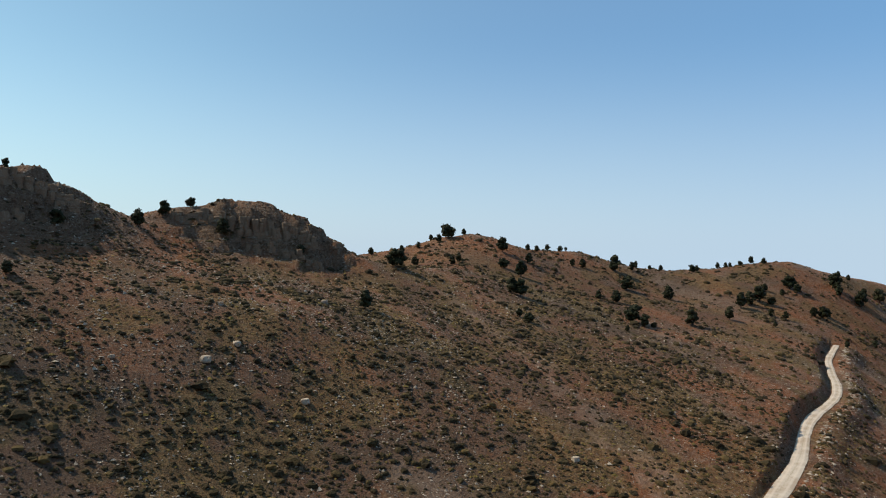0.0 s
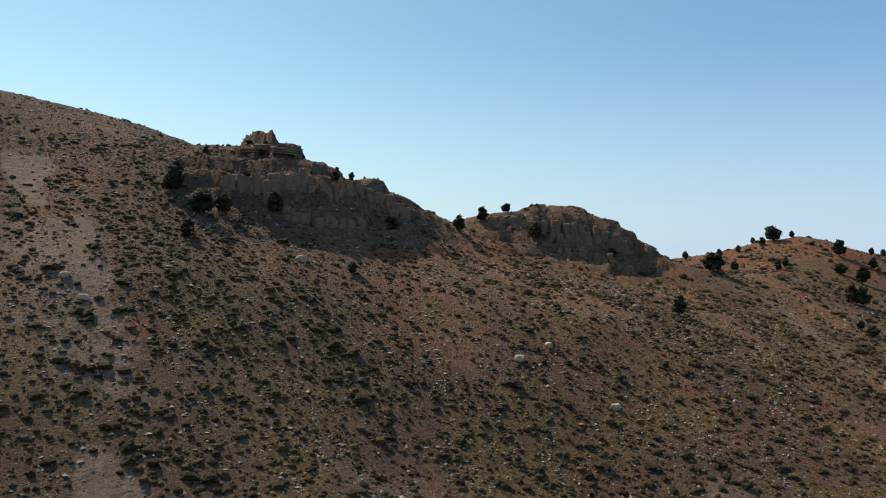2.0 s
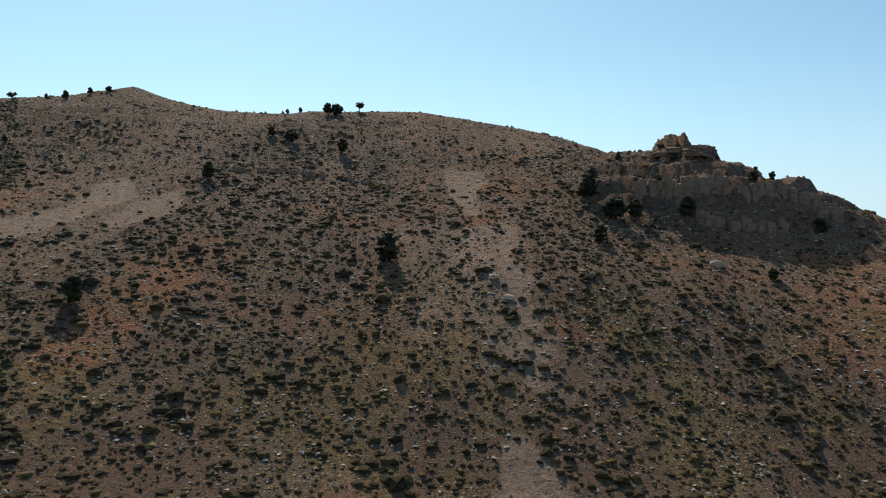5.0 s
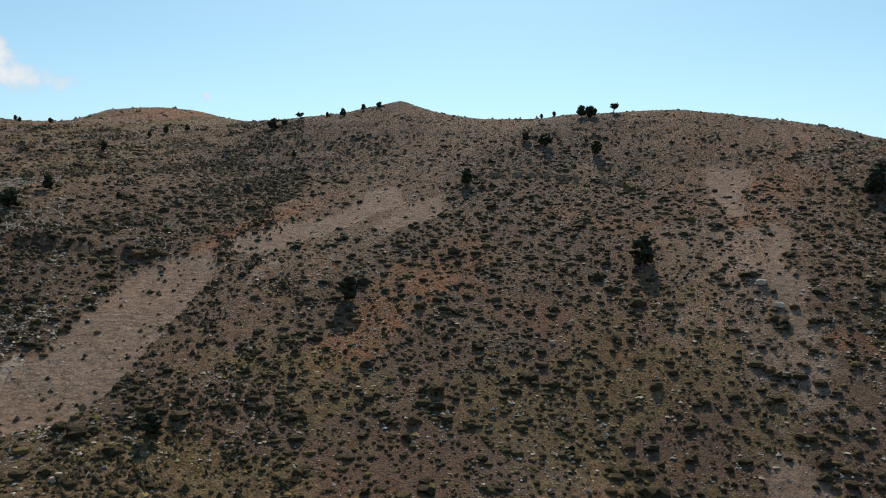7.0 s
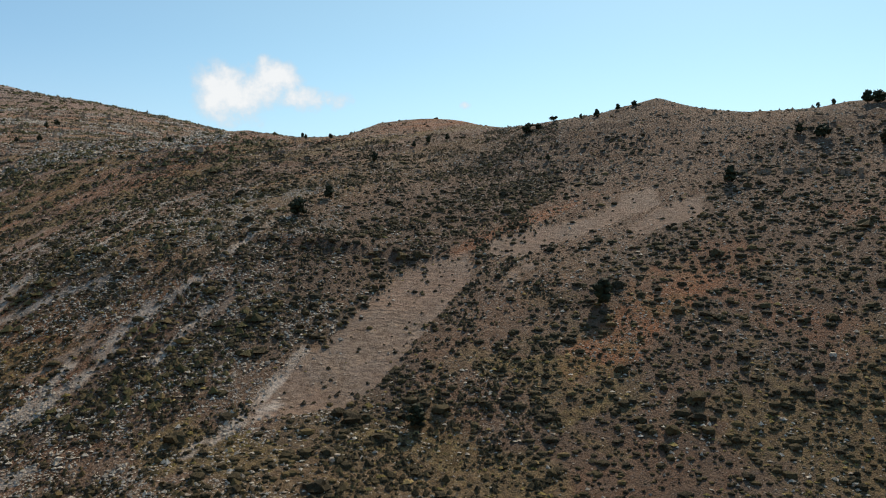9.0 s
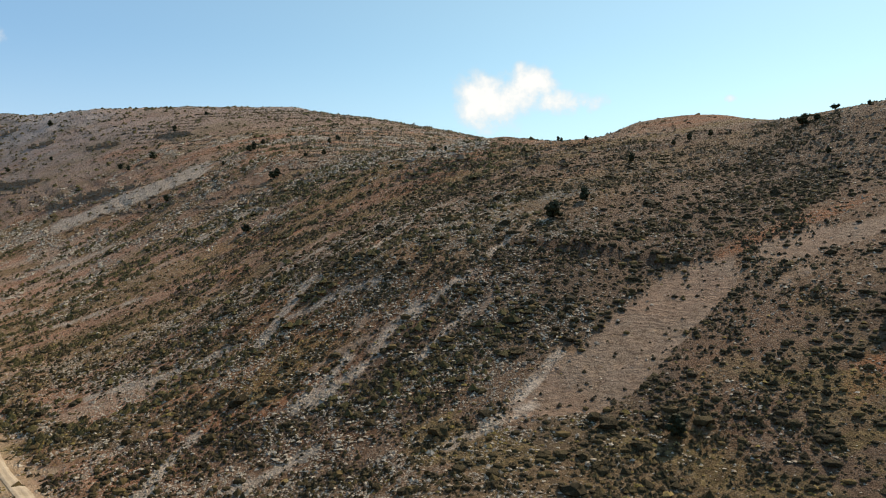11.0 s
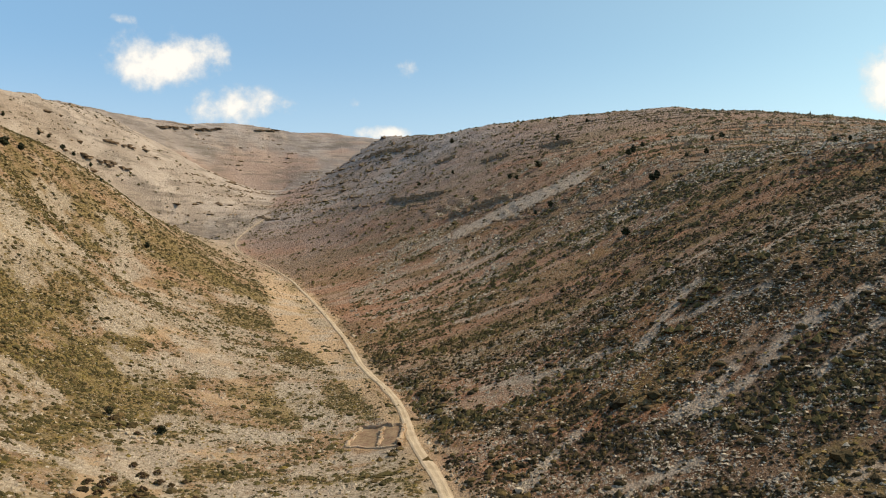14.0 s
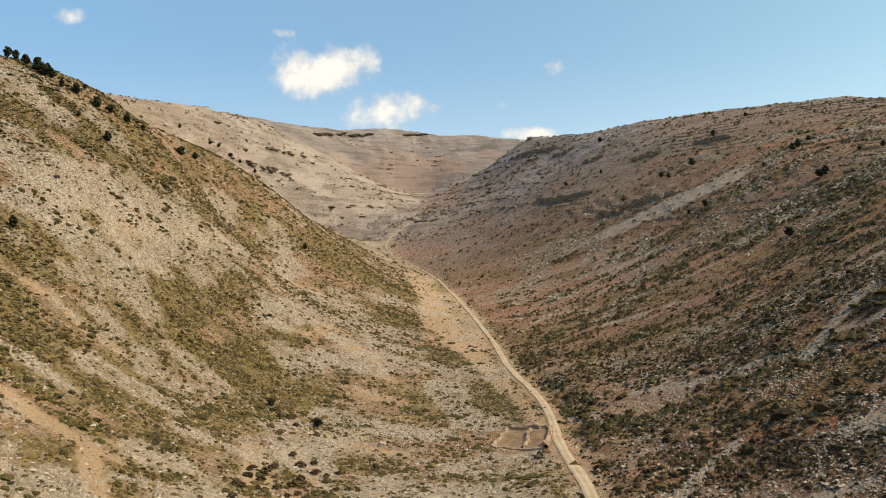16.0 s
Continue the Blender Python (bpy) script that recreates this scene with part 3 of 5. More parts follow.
def height(x, y):
    far = np.hypot(x, y)
    z = smooth_height(x, y)
    z = z + 0.9 * fbm(x, y, 26, 5, 0.5) * np.clip(far / 60, 0, 1)
    z = z + np.clip((far - 600) / 800, 0, 1) * 14 * fbm(x + 300, y, 170, 5)
    crag = soft(-y, 30, 60)
    step = 3.0 + 1.6 * crag + np.clip((far - 330) / 110, 0, 9)
    wavy = soft(y, 100, 200)
    u = (z + 2.6 * (1 - wavy) * fbm(x, y + 50, 14, 4, 0.6) + wavy * (1.5 * fbm(x, y + 50, 70, 3, 0.5) + 0.8 * fbm(x, y + 50, 9, 4, 0.6)) + crag * 0.8 * fbm(x + y, y - x, 5, 3, 0.6)) / step
    fr = u - np.floor(u)
    rise = np.clip((fr - 0.5) / (0.22 - 0.06 * crag) + 0.5, 0, 1)
    m = ledges(x, y, z)
    z = z + m * step * (rise - fr) * 0.9 + m * 0.7 * fbm(x, y, 4.5, 3, 0.6)
    z = z - 0.45 * sheets(x, y)
    # an old terrace bank across the slope
    pts = dense([(a, b, 0) for a, b in SCARP], 2)
    d, _, side = nearest(x, y, np.column_stack([pts[:, :2], pts[:, 2]]))
    side = np.where(side > 0, d, -d)
    z = z + 1.2 * (soft(side, -0.6, 0.6) - soft(side, -7, 7)) * (d < 10)
    d, h, side = nearest(x, y, AXIS_NORTH)
    z = z + (h - z) * (1 - soft(d, 2.0, 6.0 + far * 0.012))
    d, h, side = nearest(x, y, AXIS_SOUTH)
    return z + (h - z) * np.where(side > 0, 1 - soft(d, 2.7, 4.4), 1 - soft(d, 3.0, 11.0))


# Zones of the ground, as strips of the plan: both ends (x, y) and the half widths there.
SCREE = [
    (131, 69, 139, 69, 1.5, 1.4), (130, -208, 87, -185, 2.5, 3.3),
    (87, -185, 40, -148, 3.9, 4.5), (78, -115, 68, -118, 4.6, 5.5), (87, -276, 58, -236, 3.0, 2.5),
    (93, 118, 68, 123, 1.1, 1.4), (116, 196, 89, 188, 1.7, 1.8), (99, 109, 89, 105, 1.1, 1.0),
    (85, 128, 78, 125, 1.1, 1.1),
]
RED = [
    (136, -222, 98, -209, 6.7, 7.6), (94, -220, 60, -183, 8.8, 10.0), (165, -56, 161, -88, 4.5, 5.4), (135, -33, 133, -44, 2.3, 2.3),
    (184, 72, 134, 87, 2.0, 1.7), (162, 33, 114, 48, 6.1, 6.4), (103, 258, 110, 221, 6.1, 6.4), (171, 501, 146, 540, 4.7, 4.9),
    (79, 146, 94, 216, 3.1, 4.3), (149, 41, 137, 11, 5.7, 5.1), (184, 15, 171, -15, 5.5, 3.8),
]
RED_HEAD = [(-170, 1480, -90, 1620, 60, 70), (-90, 1560, 0, 1640, 50, 50), (-10, 820, 10, 1050, 22, 30)]
LUSH = [
    (56, 126, 74, 123, 2.6, 3.2), (66, 88, 68, 79, 3.2, 2.3), (110, -44, 118, -71, 3.5, 4.1), (193, -48, 177, -47, 2.1, 2.4),
    (29, 276, 56, 264, 2.0, 2.0), (32, 151, 32, 183, 1.6, 1.4), (-64, 157, -42, 192, 6.3, 10.1), (-78, 164, -73, 208, 2.9, 4.9),
    (-74, 133, -61, 116, 2.8, 2.9), (-43, 363, -17, 353, 5.4, 5.7), (-68, 175, -60, 193, 3.5, 3.7), (-57, 127, -55, 140, 2.1, 2.2),
]
SAND = [
    (-22, 526, 1, 365, 3.9, 5.9), (1, 365, 12, 265, 7.0, 5.9), (12, 265, 21, 171, 4.7, 1.3), (-11, 351, -4, 279, 2.1, 1.6),
    (-45, 216, -30, 239, 4.2, 5.3), (-29, 231, -9, 201, 4.1, 3.6), (-23, 193, -3, 189, 2.9, 2.8), (-25, 155, -9, 150, 2.8, 2.7),
    (-79, 149, -64, 154, 0.7, 1.1), (-91, 181, -78, 193, 4.5, 5.2), (-81, 200, -69, 253, 5.4, 3.5), (-62, 109, -42, 111, 1.7, 1.4),
    (-28, 140, -12, 124, 2.1, 2.2), (11, 155, 23, 145, 1.6, 1.3), (-44, 114, -32, 114, 2.0, 1.9),
]
DENSE = [(127, 15, 105, -11, 10.3, 11.7), (106, -39, 106, -69, 8.3, 9.3), (114, 9, 113, -13, 8.4, 8.4), (94, 45, 105, 16, 5.4, 6.3), (120, -72, 91, -109, 12.4, 12.6), (74, 112, 96, 95, 5.0, 6.0), (76, 75, 88, 68, 4.7, 4.9), (39, 128, 61, 109, 3.0, 4.6)]
THICKET = [
    (8, 378, 25, 350, 2.6, 3.0), (21, 285, 27, 226, 2.4, 2.0), (33, 180, 32, 144, 2.2, 2.0), (30, 160, 33, 140, 1.6, 1.6),
    (13, 402, 20, 286, 3.0, 3.0), (23, 258, 24, 219, 1.9, 1.6), (32, 172, 29, 144, 2.3, 2.6), (23, 149, 21, 134, 0.8, 0.7),
    (-40, 167, -25, 157, 2.0, 2.3), (-34, 122, -17, 127, 1.3, 1.3), (-7, 247, 2, 233, 2.2, 2.1), (-38, 232, -30, 229, 1.4, 1.4),
    (-22, 217, -19, 211, 1.6, 1.2), (33, 189, 35, 145, 1.4, 2.0), (39, 145, 50, 132, 1.6, 2.1), (6, 399, 21, 344, 2.3, 2.5),
    (-43, 108, -37, 106, 0.9, 0.8), (120, 28, 118, 20, 1.1, 1.4), (100, 42, 99, 35, 1.1, 1.2), (67, -122, 66, -143, 4.1, 4.7),
    (108, -134, 102, -142, 2.5, 2.6),
]


TALUS = [
    (150, 379, 130, 389, 2.6, 2.2), (130, 389, 93, 412, 2.2, 3.4), (93, 412, 76, 433, 3.0, 2.8), (103, 118, 87, 118, 1.1, 1.2),
    (95, 110, 80, 106, 0.7, 0.9), (90, 135, 75, 146, 1.0, 1.1), (73, 119, 60, 115, 1.1, 1.1), (108, 183, 87, 179, 1.4, 1.3),
    (53, 158, 41, 171, 1.9, 1.7), (65, 150, 55, 157, 1.4, 1.4), (128, 272, 105, 273, 1.9, 1.9), (95, 88, 79, 84, 1.0, 0.9),
    (83, 82, 68, 83, 1.2, 1.3), (57, 102, 45, 104, 1.1, 1.3), (47, 125, 35, 115, 1.1, 1.4), (73, 242, 54, 256, 1.9, 1.9),
    (51, 302, 36, 300, 2.0, 2.0), (92, 338, 71, 348, 1.9, 2.0), (128, 166, 97, 147, 1.2, 1.1), (123, 123, 106, 120, 0.9, 1.0),
    (87, 157, 67, 143, 1.4, 1.3), (78, 115, 63, 113, 1.2, 1.2), (89, 120, 77, 117, 1.2, 1.1),
]
OLIVE_EAST = [
    (54, 132, 68, 127, 3.0, 3.4), (84, 64, 88, 56, 3.0, 3.0), (108, 60, 116, 42, 2.6, 2.8), (67, 83, 72, 80, 3.2, 3.0), (101, 45, 110, 40, 2.4, 2.4),
    (70, 129, 59, 125, 4.6, 4.8), (68, 88, 71, 74, 4.8, 4.4), (71, 193, 54, 199, 2.7, 3.4), (110, 329, 85, 352, 3.8, 5.1),
    (77, 270, 56, 307, 2.7, 4.0), (90, 443, 45, 522, 5.7, 8.0), (48, 447, 8, 508, 4.9, 5.7), (46, 253, 26, 276, 2.8, 3.0),
    (47, 194, 30, 195, 2.3, 3.8), (67, 155, 54, 162, 1.9, 2.1), (112, 551, 64, 604, 7.0, 7.6), (123, 328, 102, 328, 4.0, 3.8),
    (46, 536, -4, 562, 6.1, 6.3), (70, 370, 43, 402, 3.6, 4.0), (103, 231, 87, 238, 2.5, 2.5), (77, 158, 65, 170, 1.7, 2.1),
    (39, 145, 28, 159, 2.5, 3.2),
]
DENSE_EAST = [
    (94, 168, 88, 130, 4.0, 4.0), (91, 105, 112, 113, 4.5, 4.5), (105, 94, 96, 94, 4.0, 4.0),
    (115, 91, 100, 87, 3.6, 3.0), (117, 102, 96, 95, 5.1, 5.1), (100, 100, 83, 101, 4.1, 4.3), (102, 112, 89, 112, 3.3, 3.2),
    (100, 72, 82, 67, 4.8, 4.7), (92, 78, 78, 74, 2.7, 3.2), (66, 107, 53, 117, 2.8, 3.2), (57, 126, 39, 145, 2.1, 3.3),
    (33, 158, 42, 125, 2.8, 2.4), (92, 176, 72, 166, 2.2, 2.4), (100, 131, 87, 135, 2.5, 2.5), (116, 115, 127, 98, 2.8, 2.8),
    (60, 90, 53, 94, 2.0, 2.1), (142, 327, 157, 333, 3.2, 3.3), (113, 227, 94, 244, 2.2, 2.8), (102, 146, 86, 140, 2.4, 2.5),
]
GREY_WEST = [
    (-105, 182, -94, 194, 5.6, 5.0), (-92, 186, -72, 243, 8.0, 11.2), (-83, 173, -74, 210, 6.2, 5.2), (-68, 242, -62, 322, 4.4, 5.8),
    (-48, 217, -32, 268, 5.2, 6.4), (-49, 302, -17, 279, 6.4, 7.4), (-38, 197, -10, 230, 7.2, 8.8), (-62, 139, -51, 144, 4.4, 5.4),
    (-23, 172, -2, 165, 6.2, 5.4), (-54, 245, -41, 309, 3.0, 3.6), (-69, 124, -60, 123, 3.0, 2.0), (-130, 225, -112, 222, 6.2, 5.8),
    (-30, 229, -4, 257, 4.8, 5.2), (0, 210, 9, 169, 5.6, 4.4), (-44, 134, -35, 132, 3.0, 2.8), (-96, 167, -91, 172, 2.8, 2.8),
]
OLIVE_WEST = [
    (-77, 139, -72, 151, 4.5, 4.5), (-72, 184, -59, 178, 6.0, 6.0), (-42, 191, -44, 227, 5.0, 5.0), (-53, 390, -20, 362, 8.0, 8.0),
    (-91, 158, -83, 167, 6.2, 6.9), (-76, 172, -54, 227, 6.4, 9.4), (-80, 139, -70, 137, 6.4, 6.2), (-66, 167, -35, 186, 8.0, 9.0),
    (-60, 141, -39, 158, 4.1, 5.5), (-56, 98, -51, 100, 4.1, 4.1), (-55, 110, -42, 121, 3.4, 3.4), (-16, 140, 11, 130, 4.4, 3.9),
    (-85, 326, -38, 366, 4.6, 7.6), (-105, 216, -100, 322, 4.1, 6.9), (-84, 252, -74, 334, 4.6, 5.8), (-87, 152, -83, 156, 4.1, 4.1),
    (-38, 174, -24, 180, 4.1, 3.7), (-33, 126, -17, 127, 3.4, 3.4), (-6, 360, 1, 284, 3.0, 3.0),
]
PALE_WEST = [
    (-89, 176, -83, 177, 1.4, 1.4), (-81, 149, -76, 151, 1.3, 1.0), (-76, 151, -68, 149, 1.0, 1.1), (-68, 149, -63, 152, 1.3, 0.8),
    (-62, 109, -55, 108, 2.1, 2.1), (-55, 108, -45, 107, 1.8, 1.4), (-48, 105, -42, 94, 1.6, 1.8), (-62, 299, -28, 311, 1.4, 1.4),
    (-34, 138, -28, 119, 2.1, 2.6), (-23, 129, -18, 123, 1.3, 1.1),
]
WASH = [
    (-14, 508, -3, 335, 6.0, 5.9), (-3, 335, 10, 265, 8.9, 6.6), (10, 265, 17, 201, 4.7, 2.4), (18, 201, 21, 162, 1.5, 1.2),
    (5, 429, 16, 328, 3.8, 3.4), (24, 153, 29, 137, 0.8, 0.8),
]


def zone(x, y, strips, rough=0.4, size=7):
    """How much a place lies in any of those strips, with ragged edges."""
    ragged = rough * fbm(x + 11, y + 5, size, 4, 0.6)
    out = np.zeros(len(x))
    for x0, y0, x1, y1, w0, w1 in strips:
        dx, dy = x1 - x0, y1 - y0
        u = np.clip(((x - x0) * dx + (y - y0) * dy) / (dx * dx + dy * dy + 1e-6), 0, 1)
        q = np.hypot(x - x0 - u * dx, y - y0 - u * dy) / (w0 + (w1 - w0) * u) + ragged
        out = np.maximum(out, soft(-q, -1.15, -0.8))
    return out


axis_y = np.concatenate([AXIS_SOUTH[::-1, 1], AXIS_NORTH[:, 1]])
axis_x = np.concatenate([AXIS_SOUTH[::-1, 0], AXIS_NORTH[:, 0]])


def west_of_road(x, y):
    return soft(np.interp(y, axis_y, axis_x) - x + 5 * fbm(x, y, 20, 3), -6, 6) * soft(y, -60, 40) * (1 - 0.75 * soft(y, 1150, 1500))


def runs(x, y, size, seed):
    """Noise drawn out down the slope, as water and stones run."""
    return fbm(x * 0.22 + seed, y + 0.25 * x - seed, size, 5, 0.6)


def zones(x, y, z):
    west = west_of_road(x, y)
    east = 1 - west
    far = np.hypot(x, y)
    south = soft(-y, 190, 260)
    scree = zone(x, y, SCREE, 0.9, 8) * soft(fbm(x, y, 4, 4, 0.65), -0.5, 0.2) * (1 - 0.55 * soft(-y, 60, 130))
    scree = np.maximum(scree, sheets(x, y) * (0.75 + 0.25 * soft(fbm(x, y, 4, 4, 0.65), -0.6, 0.0)))
    north = np.maximum(soft(y, 130, 290), 0.8 * soft(y, 95, 150) * soft(-x, -75, -40)) * east * (1 - 0.65 * soft(z, 52, 84)) * (0.04 + 0.96 * soft(y - 1.3 * x, -90, 60))
    loose = soft(runs(x, y, 11, 40), 0.06, 0.22) * east * (0.10 + 0.8 * north + 0.2 * south)
    loose = np.maximum(loose, 0.75 * inside(x, y, STONY_FLANK, 7.0))
    talus = zone(x, y, TALUS, 0.8, 5) * soft(fbm(x, y, 3, 4, 0.65), -0.7, 0.0)
    talus = np.maximum(talus, inside(x, y, NORTH_RUN, 2.0))
    red = np.maximum(zone(x, y, RED, 0.9, 14), 0.75 * soft(runs(x, y, 30, 200), 0.08, 0.4)) * east
    red = np.maximum(red, soft(-y, 30, 130) * east * soft(runs(x, y, 22, 300), -0.3, 0.1)) * soft(fbm(x, y, 9, 4, 0.6), -0.6, 0.1)
    red = np.maximum(red, zone(x, y, RED_HEAD, 0.8, 90))
    patchy = soft(fbm(x, y + 140, 9, 6, 0.68), -0.25, 0.15)
    lush = np.maximum(zone(x, y, LUSH, 0.9, 10) * (0.55 + 0.45 * west), 0.85 * west * soft(fbm(x, y + 140, 22, 6, 0.68), -0.1, 0.12) * soft(-far, -800, -480))
    lush = np.maximum(lush, zone(x, y, OLIVE_WEST, 0.9, 8) * (0.55 + 0.45 * patchy))
    lush = np.maximum(lush, 0.9 * west * near_line(x, y, [(a * 0.88, b * 0.93, c) for a, b, c in CREST_WEST_NEAR], 34) * soft(fbm(x, y, 13, 5, 0.65), -0.2, 0.15))
    lush = np.maximum(lush, 0.95 * zone(x, y, OLIVE_EAST, 0.9, 8))
    lush = np.maximum(lush, 0.75 * east * soft(y, 90, 180) * soft(runs(x, y, 15, 77), 0.06, 0.24))
    lush = np.maximum(lush, 0.75 * east * soft(-z, -64, -44) * soft(-y, -110, -40) * soft(fbm(x + 5, y - 70, 13, 5, 0.62), -0.08, 0.2))
    lush = np.maximum(lush, 0.5 * zone(x, y, THICKET, 0.8, 6))
    grey = zone(x, y, GREY_WEST, 0.9, 9) * (0.4 + 0.6 * soft(fbm(x + 30, y, 5, 5, 0.7), -0.35, 0.1))
    grey = np.maximum(grey, 0.8 * west * soft(fbm(x + 90, y - 140, 17, 6, 0.7), 0.10, 0.25) * soft(-far, -900, -500))
    lush = lush * (1 - 0.85 * grey) * (1 - talus) * (1 - 0.85 * zone(x, y, WASH + PALE_WEST, 0.5, 8))
    sand = zone(x, y, SAND, 1.1, 9) * soft(fbm(x, y, 4, 4, 0.65), -0.7, 0.05) * 0.8
    sand = np.maximum(sand, np.maximum(zone(x, y, WASH, 0.45, 14), 0.9 * zone(x, y, PALE_WEST, 0.6, 5)))
    sand = np.maximum(sand, 0.95 * inside(x, y, SAND_FAN, 4.0))
    near_road = 0.7 * (1 - soft(nearest(x, y, AXIS_NORTH[::2])[0] + 2.5 * fbm(x, y, 6, 4, 0.6), 2.5, 5.5))
    sand = np.maximum(sand, near_road)
    rock = np.maximum(soft(ledges(x, y, z), 0.25, 0.8), soft(far, 700, 1300) * soft(fbm(x, y, 90, 4), -0.1, 0.3) * 0.8)
    band = soft(z, 74, 86) * soft(-z, -108, -101) * soft(x, 150, 180) * soft(-np.abs(y - 60), -170, -120)
    rock = np.maximum(rock, 0.95 * band * soft(fbm(x, y * 0.5, 9, 5, 0.65), -0.35, 0.25))
    thick = np.maximum(zone(x, y, DENSE, 0.9, 12), zone(x, y, DENSE_EAST, 0.9, 8))
    brush = soft(y, -130, -60) * soft(-y, -160, -100) * soft(x, 60, 80) * (0.3 + 0.7 * soft(runs(x, y, 14, 61), -0.2, 0.15))
    low = soft(-y, 20, 60) * soft(x, 40, 70) * soft(-z, -60, -42) * (0.3 + 0.7 * soft(runs(x, y, 12, 91), -0.2, 0.15))
    brush = np.maximum(brush, low)
    thick = np.maximum(thick, 0.8 * brush * east) * (1 - 0.8 * np.maximum(scree, talus))
    # "far" sets how much of the painted haze grey a place takes
    return {"scree": np.maximum(np.maximum(scree, talus * 0.9), loose * 0.8 * (1 - 0.7 * lush)), "paths": scree, "talus": talus, "north": north, "far": soft(far, 420, 800),
            "dense": thick, "litter": np.maximum(np.maximum(zone(x, y, DENSE_EAST, 0.9, 8), 0.8 * zone(x, y, DENSE, 0.9, 12)), 0.75 * brush * east) * (1 - 0.8 * np.maximum(scree, talus)), "thicket": zone(x, y, THICKET, 0.8, 6), "red": red, "lush": lush * (1 - 0.8 * scree), "sand": sand, "grey": grey, "rock": rock, "west": west}


def mesh_of(name, verts, faces, mat, smooth=False):
    """A mesh from arrays of vertices and of equal-sided faces."""
    verts, faces = np.asarray(verts, np.float32), np.asarray(faces, np.int32)
    k = faces.shape[1]
    me = bpy.data.meshes.new(name)
    me.vertices.add(len(verts))
    me.vertices.foreach_set("co", verts.ravel())
    me.loops.add(faces.size)
    me.loops.foreach_set("vertex_index", faces.ravel())
    me.polygons.add(len(faces))
    me.polygons.foreach_set("loop_start", np.arange(0, faces.size, k, dtype=np.int32))
    me.polygons.foreach_set("use_smooth", np.full(len(faces), smooth))
    me.materials.append(mat)
    me.update(calc_edges=True)
    return me


def values(me, name, v):
    me.attributes.new(name, 'FLOAT', 'POINT').data.foreach_set("value", np.asarray(v, np.float32))


# One sheet, from the valley floor to the horizon; finest along the flanks of the valley.
angles = np.concatenate([np.arange(-33, 182, 0.225), np.arange(182, 327, 2.5)])
rings = np.concatenate([np.linspace(0.3, 56, 22), np.geomspace(58, 460, 260), np.geomspace(466, 2300, 135), [2500, 2900, 3500, 4200, 4900]])
A, D = np.meshgrid(np.radians(angles), rings)
gx, gy = (D * np.sin(A)).ravel(), (D * np.cos(A)).ravel()
gz = height(gx, gy)
na, nr = len(angles), len(rings)
i = np.arange(nr - 1)[:, None] * na + np.arange(na)[None, :]
j = np.arange(nr - 1)[:, None] * na + (np.arange(na)[None, :] + 1) % na
quads = np.stack([i, i + na, j + na, j], -1).reshape(-1, 4)
quads = np.concatenate([quads, [[0, na // 3, 2 * na // 3, na - 1]]])
me = mesh_of("ground", np.stack([gx, gy, gz], -1), quads, GROUND, True)
fields = zones(gx, gy, gz)
for key, v in fields.items():
    values(me, key, v)
fields["z"] = gz


def sample(x, y):
    """The ground's height and zones at some places."""
    a = (np.degrees(np.arctan2(x, y)) + 33) % 360 - 33
    u, v = np.interp(np.hypot(x, y), rings, np.arange(nr)), np.interp(a, angles, np.arange(na))
    k, m = np.minimum(u.astype(int), nr - 2), np.minimum(v.astype(int), na - 2)
    u, v = u - k, v - m
    out = {}
    for key, f in fields.items():
        f = f.reshape(nr, na)
        out[key] = (f[k, m] * (1 - v) + f[k, m + 1] * v) * (1 - u) + (f[k + 1, m] * (1 - v) + f[k + 1, m + 1] * v) * u
    return out


def on_ground(x, y):
    return float(sample(np.array([float(x)]), np.array([float(y)]))["z"][0])


ground = tagged(new("ground", me), "stony reddish mountain slopes with pale scree and dry scrub", "ground", kind="structure")


def ribbon(name, axis, half, mat, label, lift, end=1.0):
    """A track laid along an axis, with worn, uneven edges."""
    t = np.gradient(axis[:, :2], axis=0)
    t /= np.hypot(t[:, 0], t[:, 1])[:, None]
    across = np.linspace(-1, 1, 9)
    far = np.hypot(axis[:, 0], axis[:, 1])
    v, u = [], []
    for k, a in enumerate(across):
        w = half * np.linspace(1, end, len(axis)) * (1 + 0.3 * fbm(axis[:, 0] + 50 * np.sign(a), axis[:, 1], 7, 3))
        x, y = axis[:, 0] + t[:, 1] * a * w, axis[:, 1] - t[:, 0] * a * w
        z = axis[:, 2] + lift + far * 0.0006 + 0.05 * fbm(x, y, 3, 3) - 0.10 * abs(a) ** 4
        v.append(np.column_stack([x, y, z])), u.append(np.full(len(x), a))
    n = len(axis)
    q = [(k * n + m, k * n + m + 1, (k + 1) * n + m + 1, (k + 1) * n + m) for k in range(8) for m in range(n - 1)]
    me = mesh_of(name, np.concatenate(v), q, mat, True)
    values(me, "across", np.concatenate(u))
    return tagged(new(name, me), label, "road", kind="structure")


ribbon("road", AXIS_NORTH, 1.2, DIRT_ROAD, "pale dirt track with wheel ruts along the valley floor", 0.12, 0.4)
ribbon("road_cut", AXIS_SOUTH, 2.5, GRAVEL_ROAD, "freshly cut white gravel road below an earth bank", 0.12, 0.42)

# ---- stuff: scrub, tufts and stones ----
rng = np.random.RandomState(11)


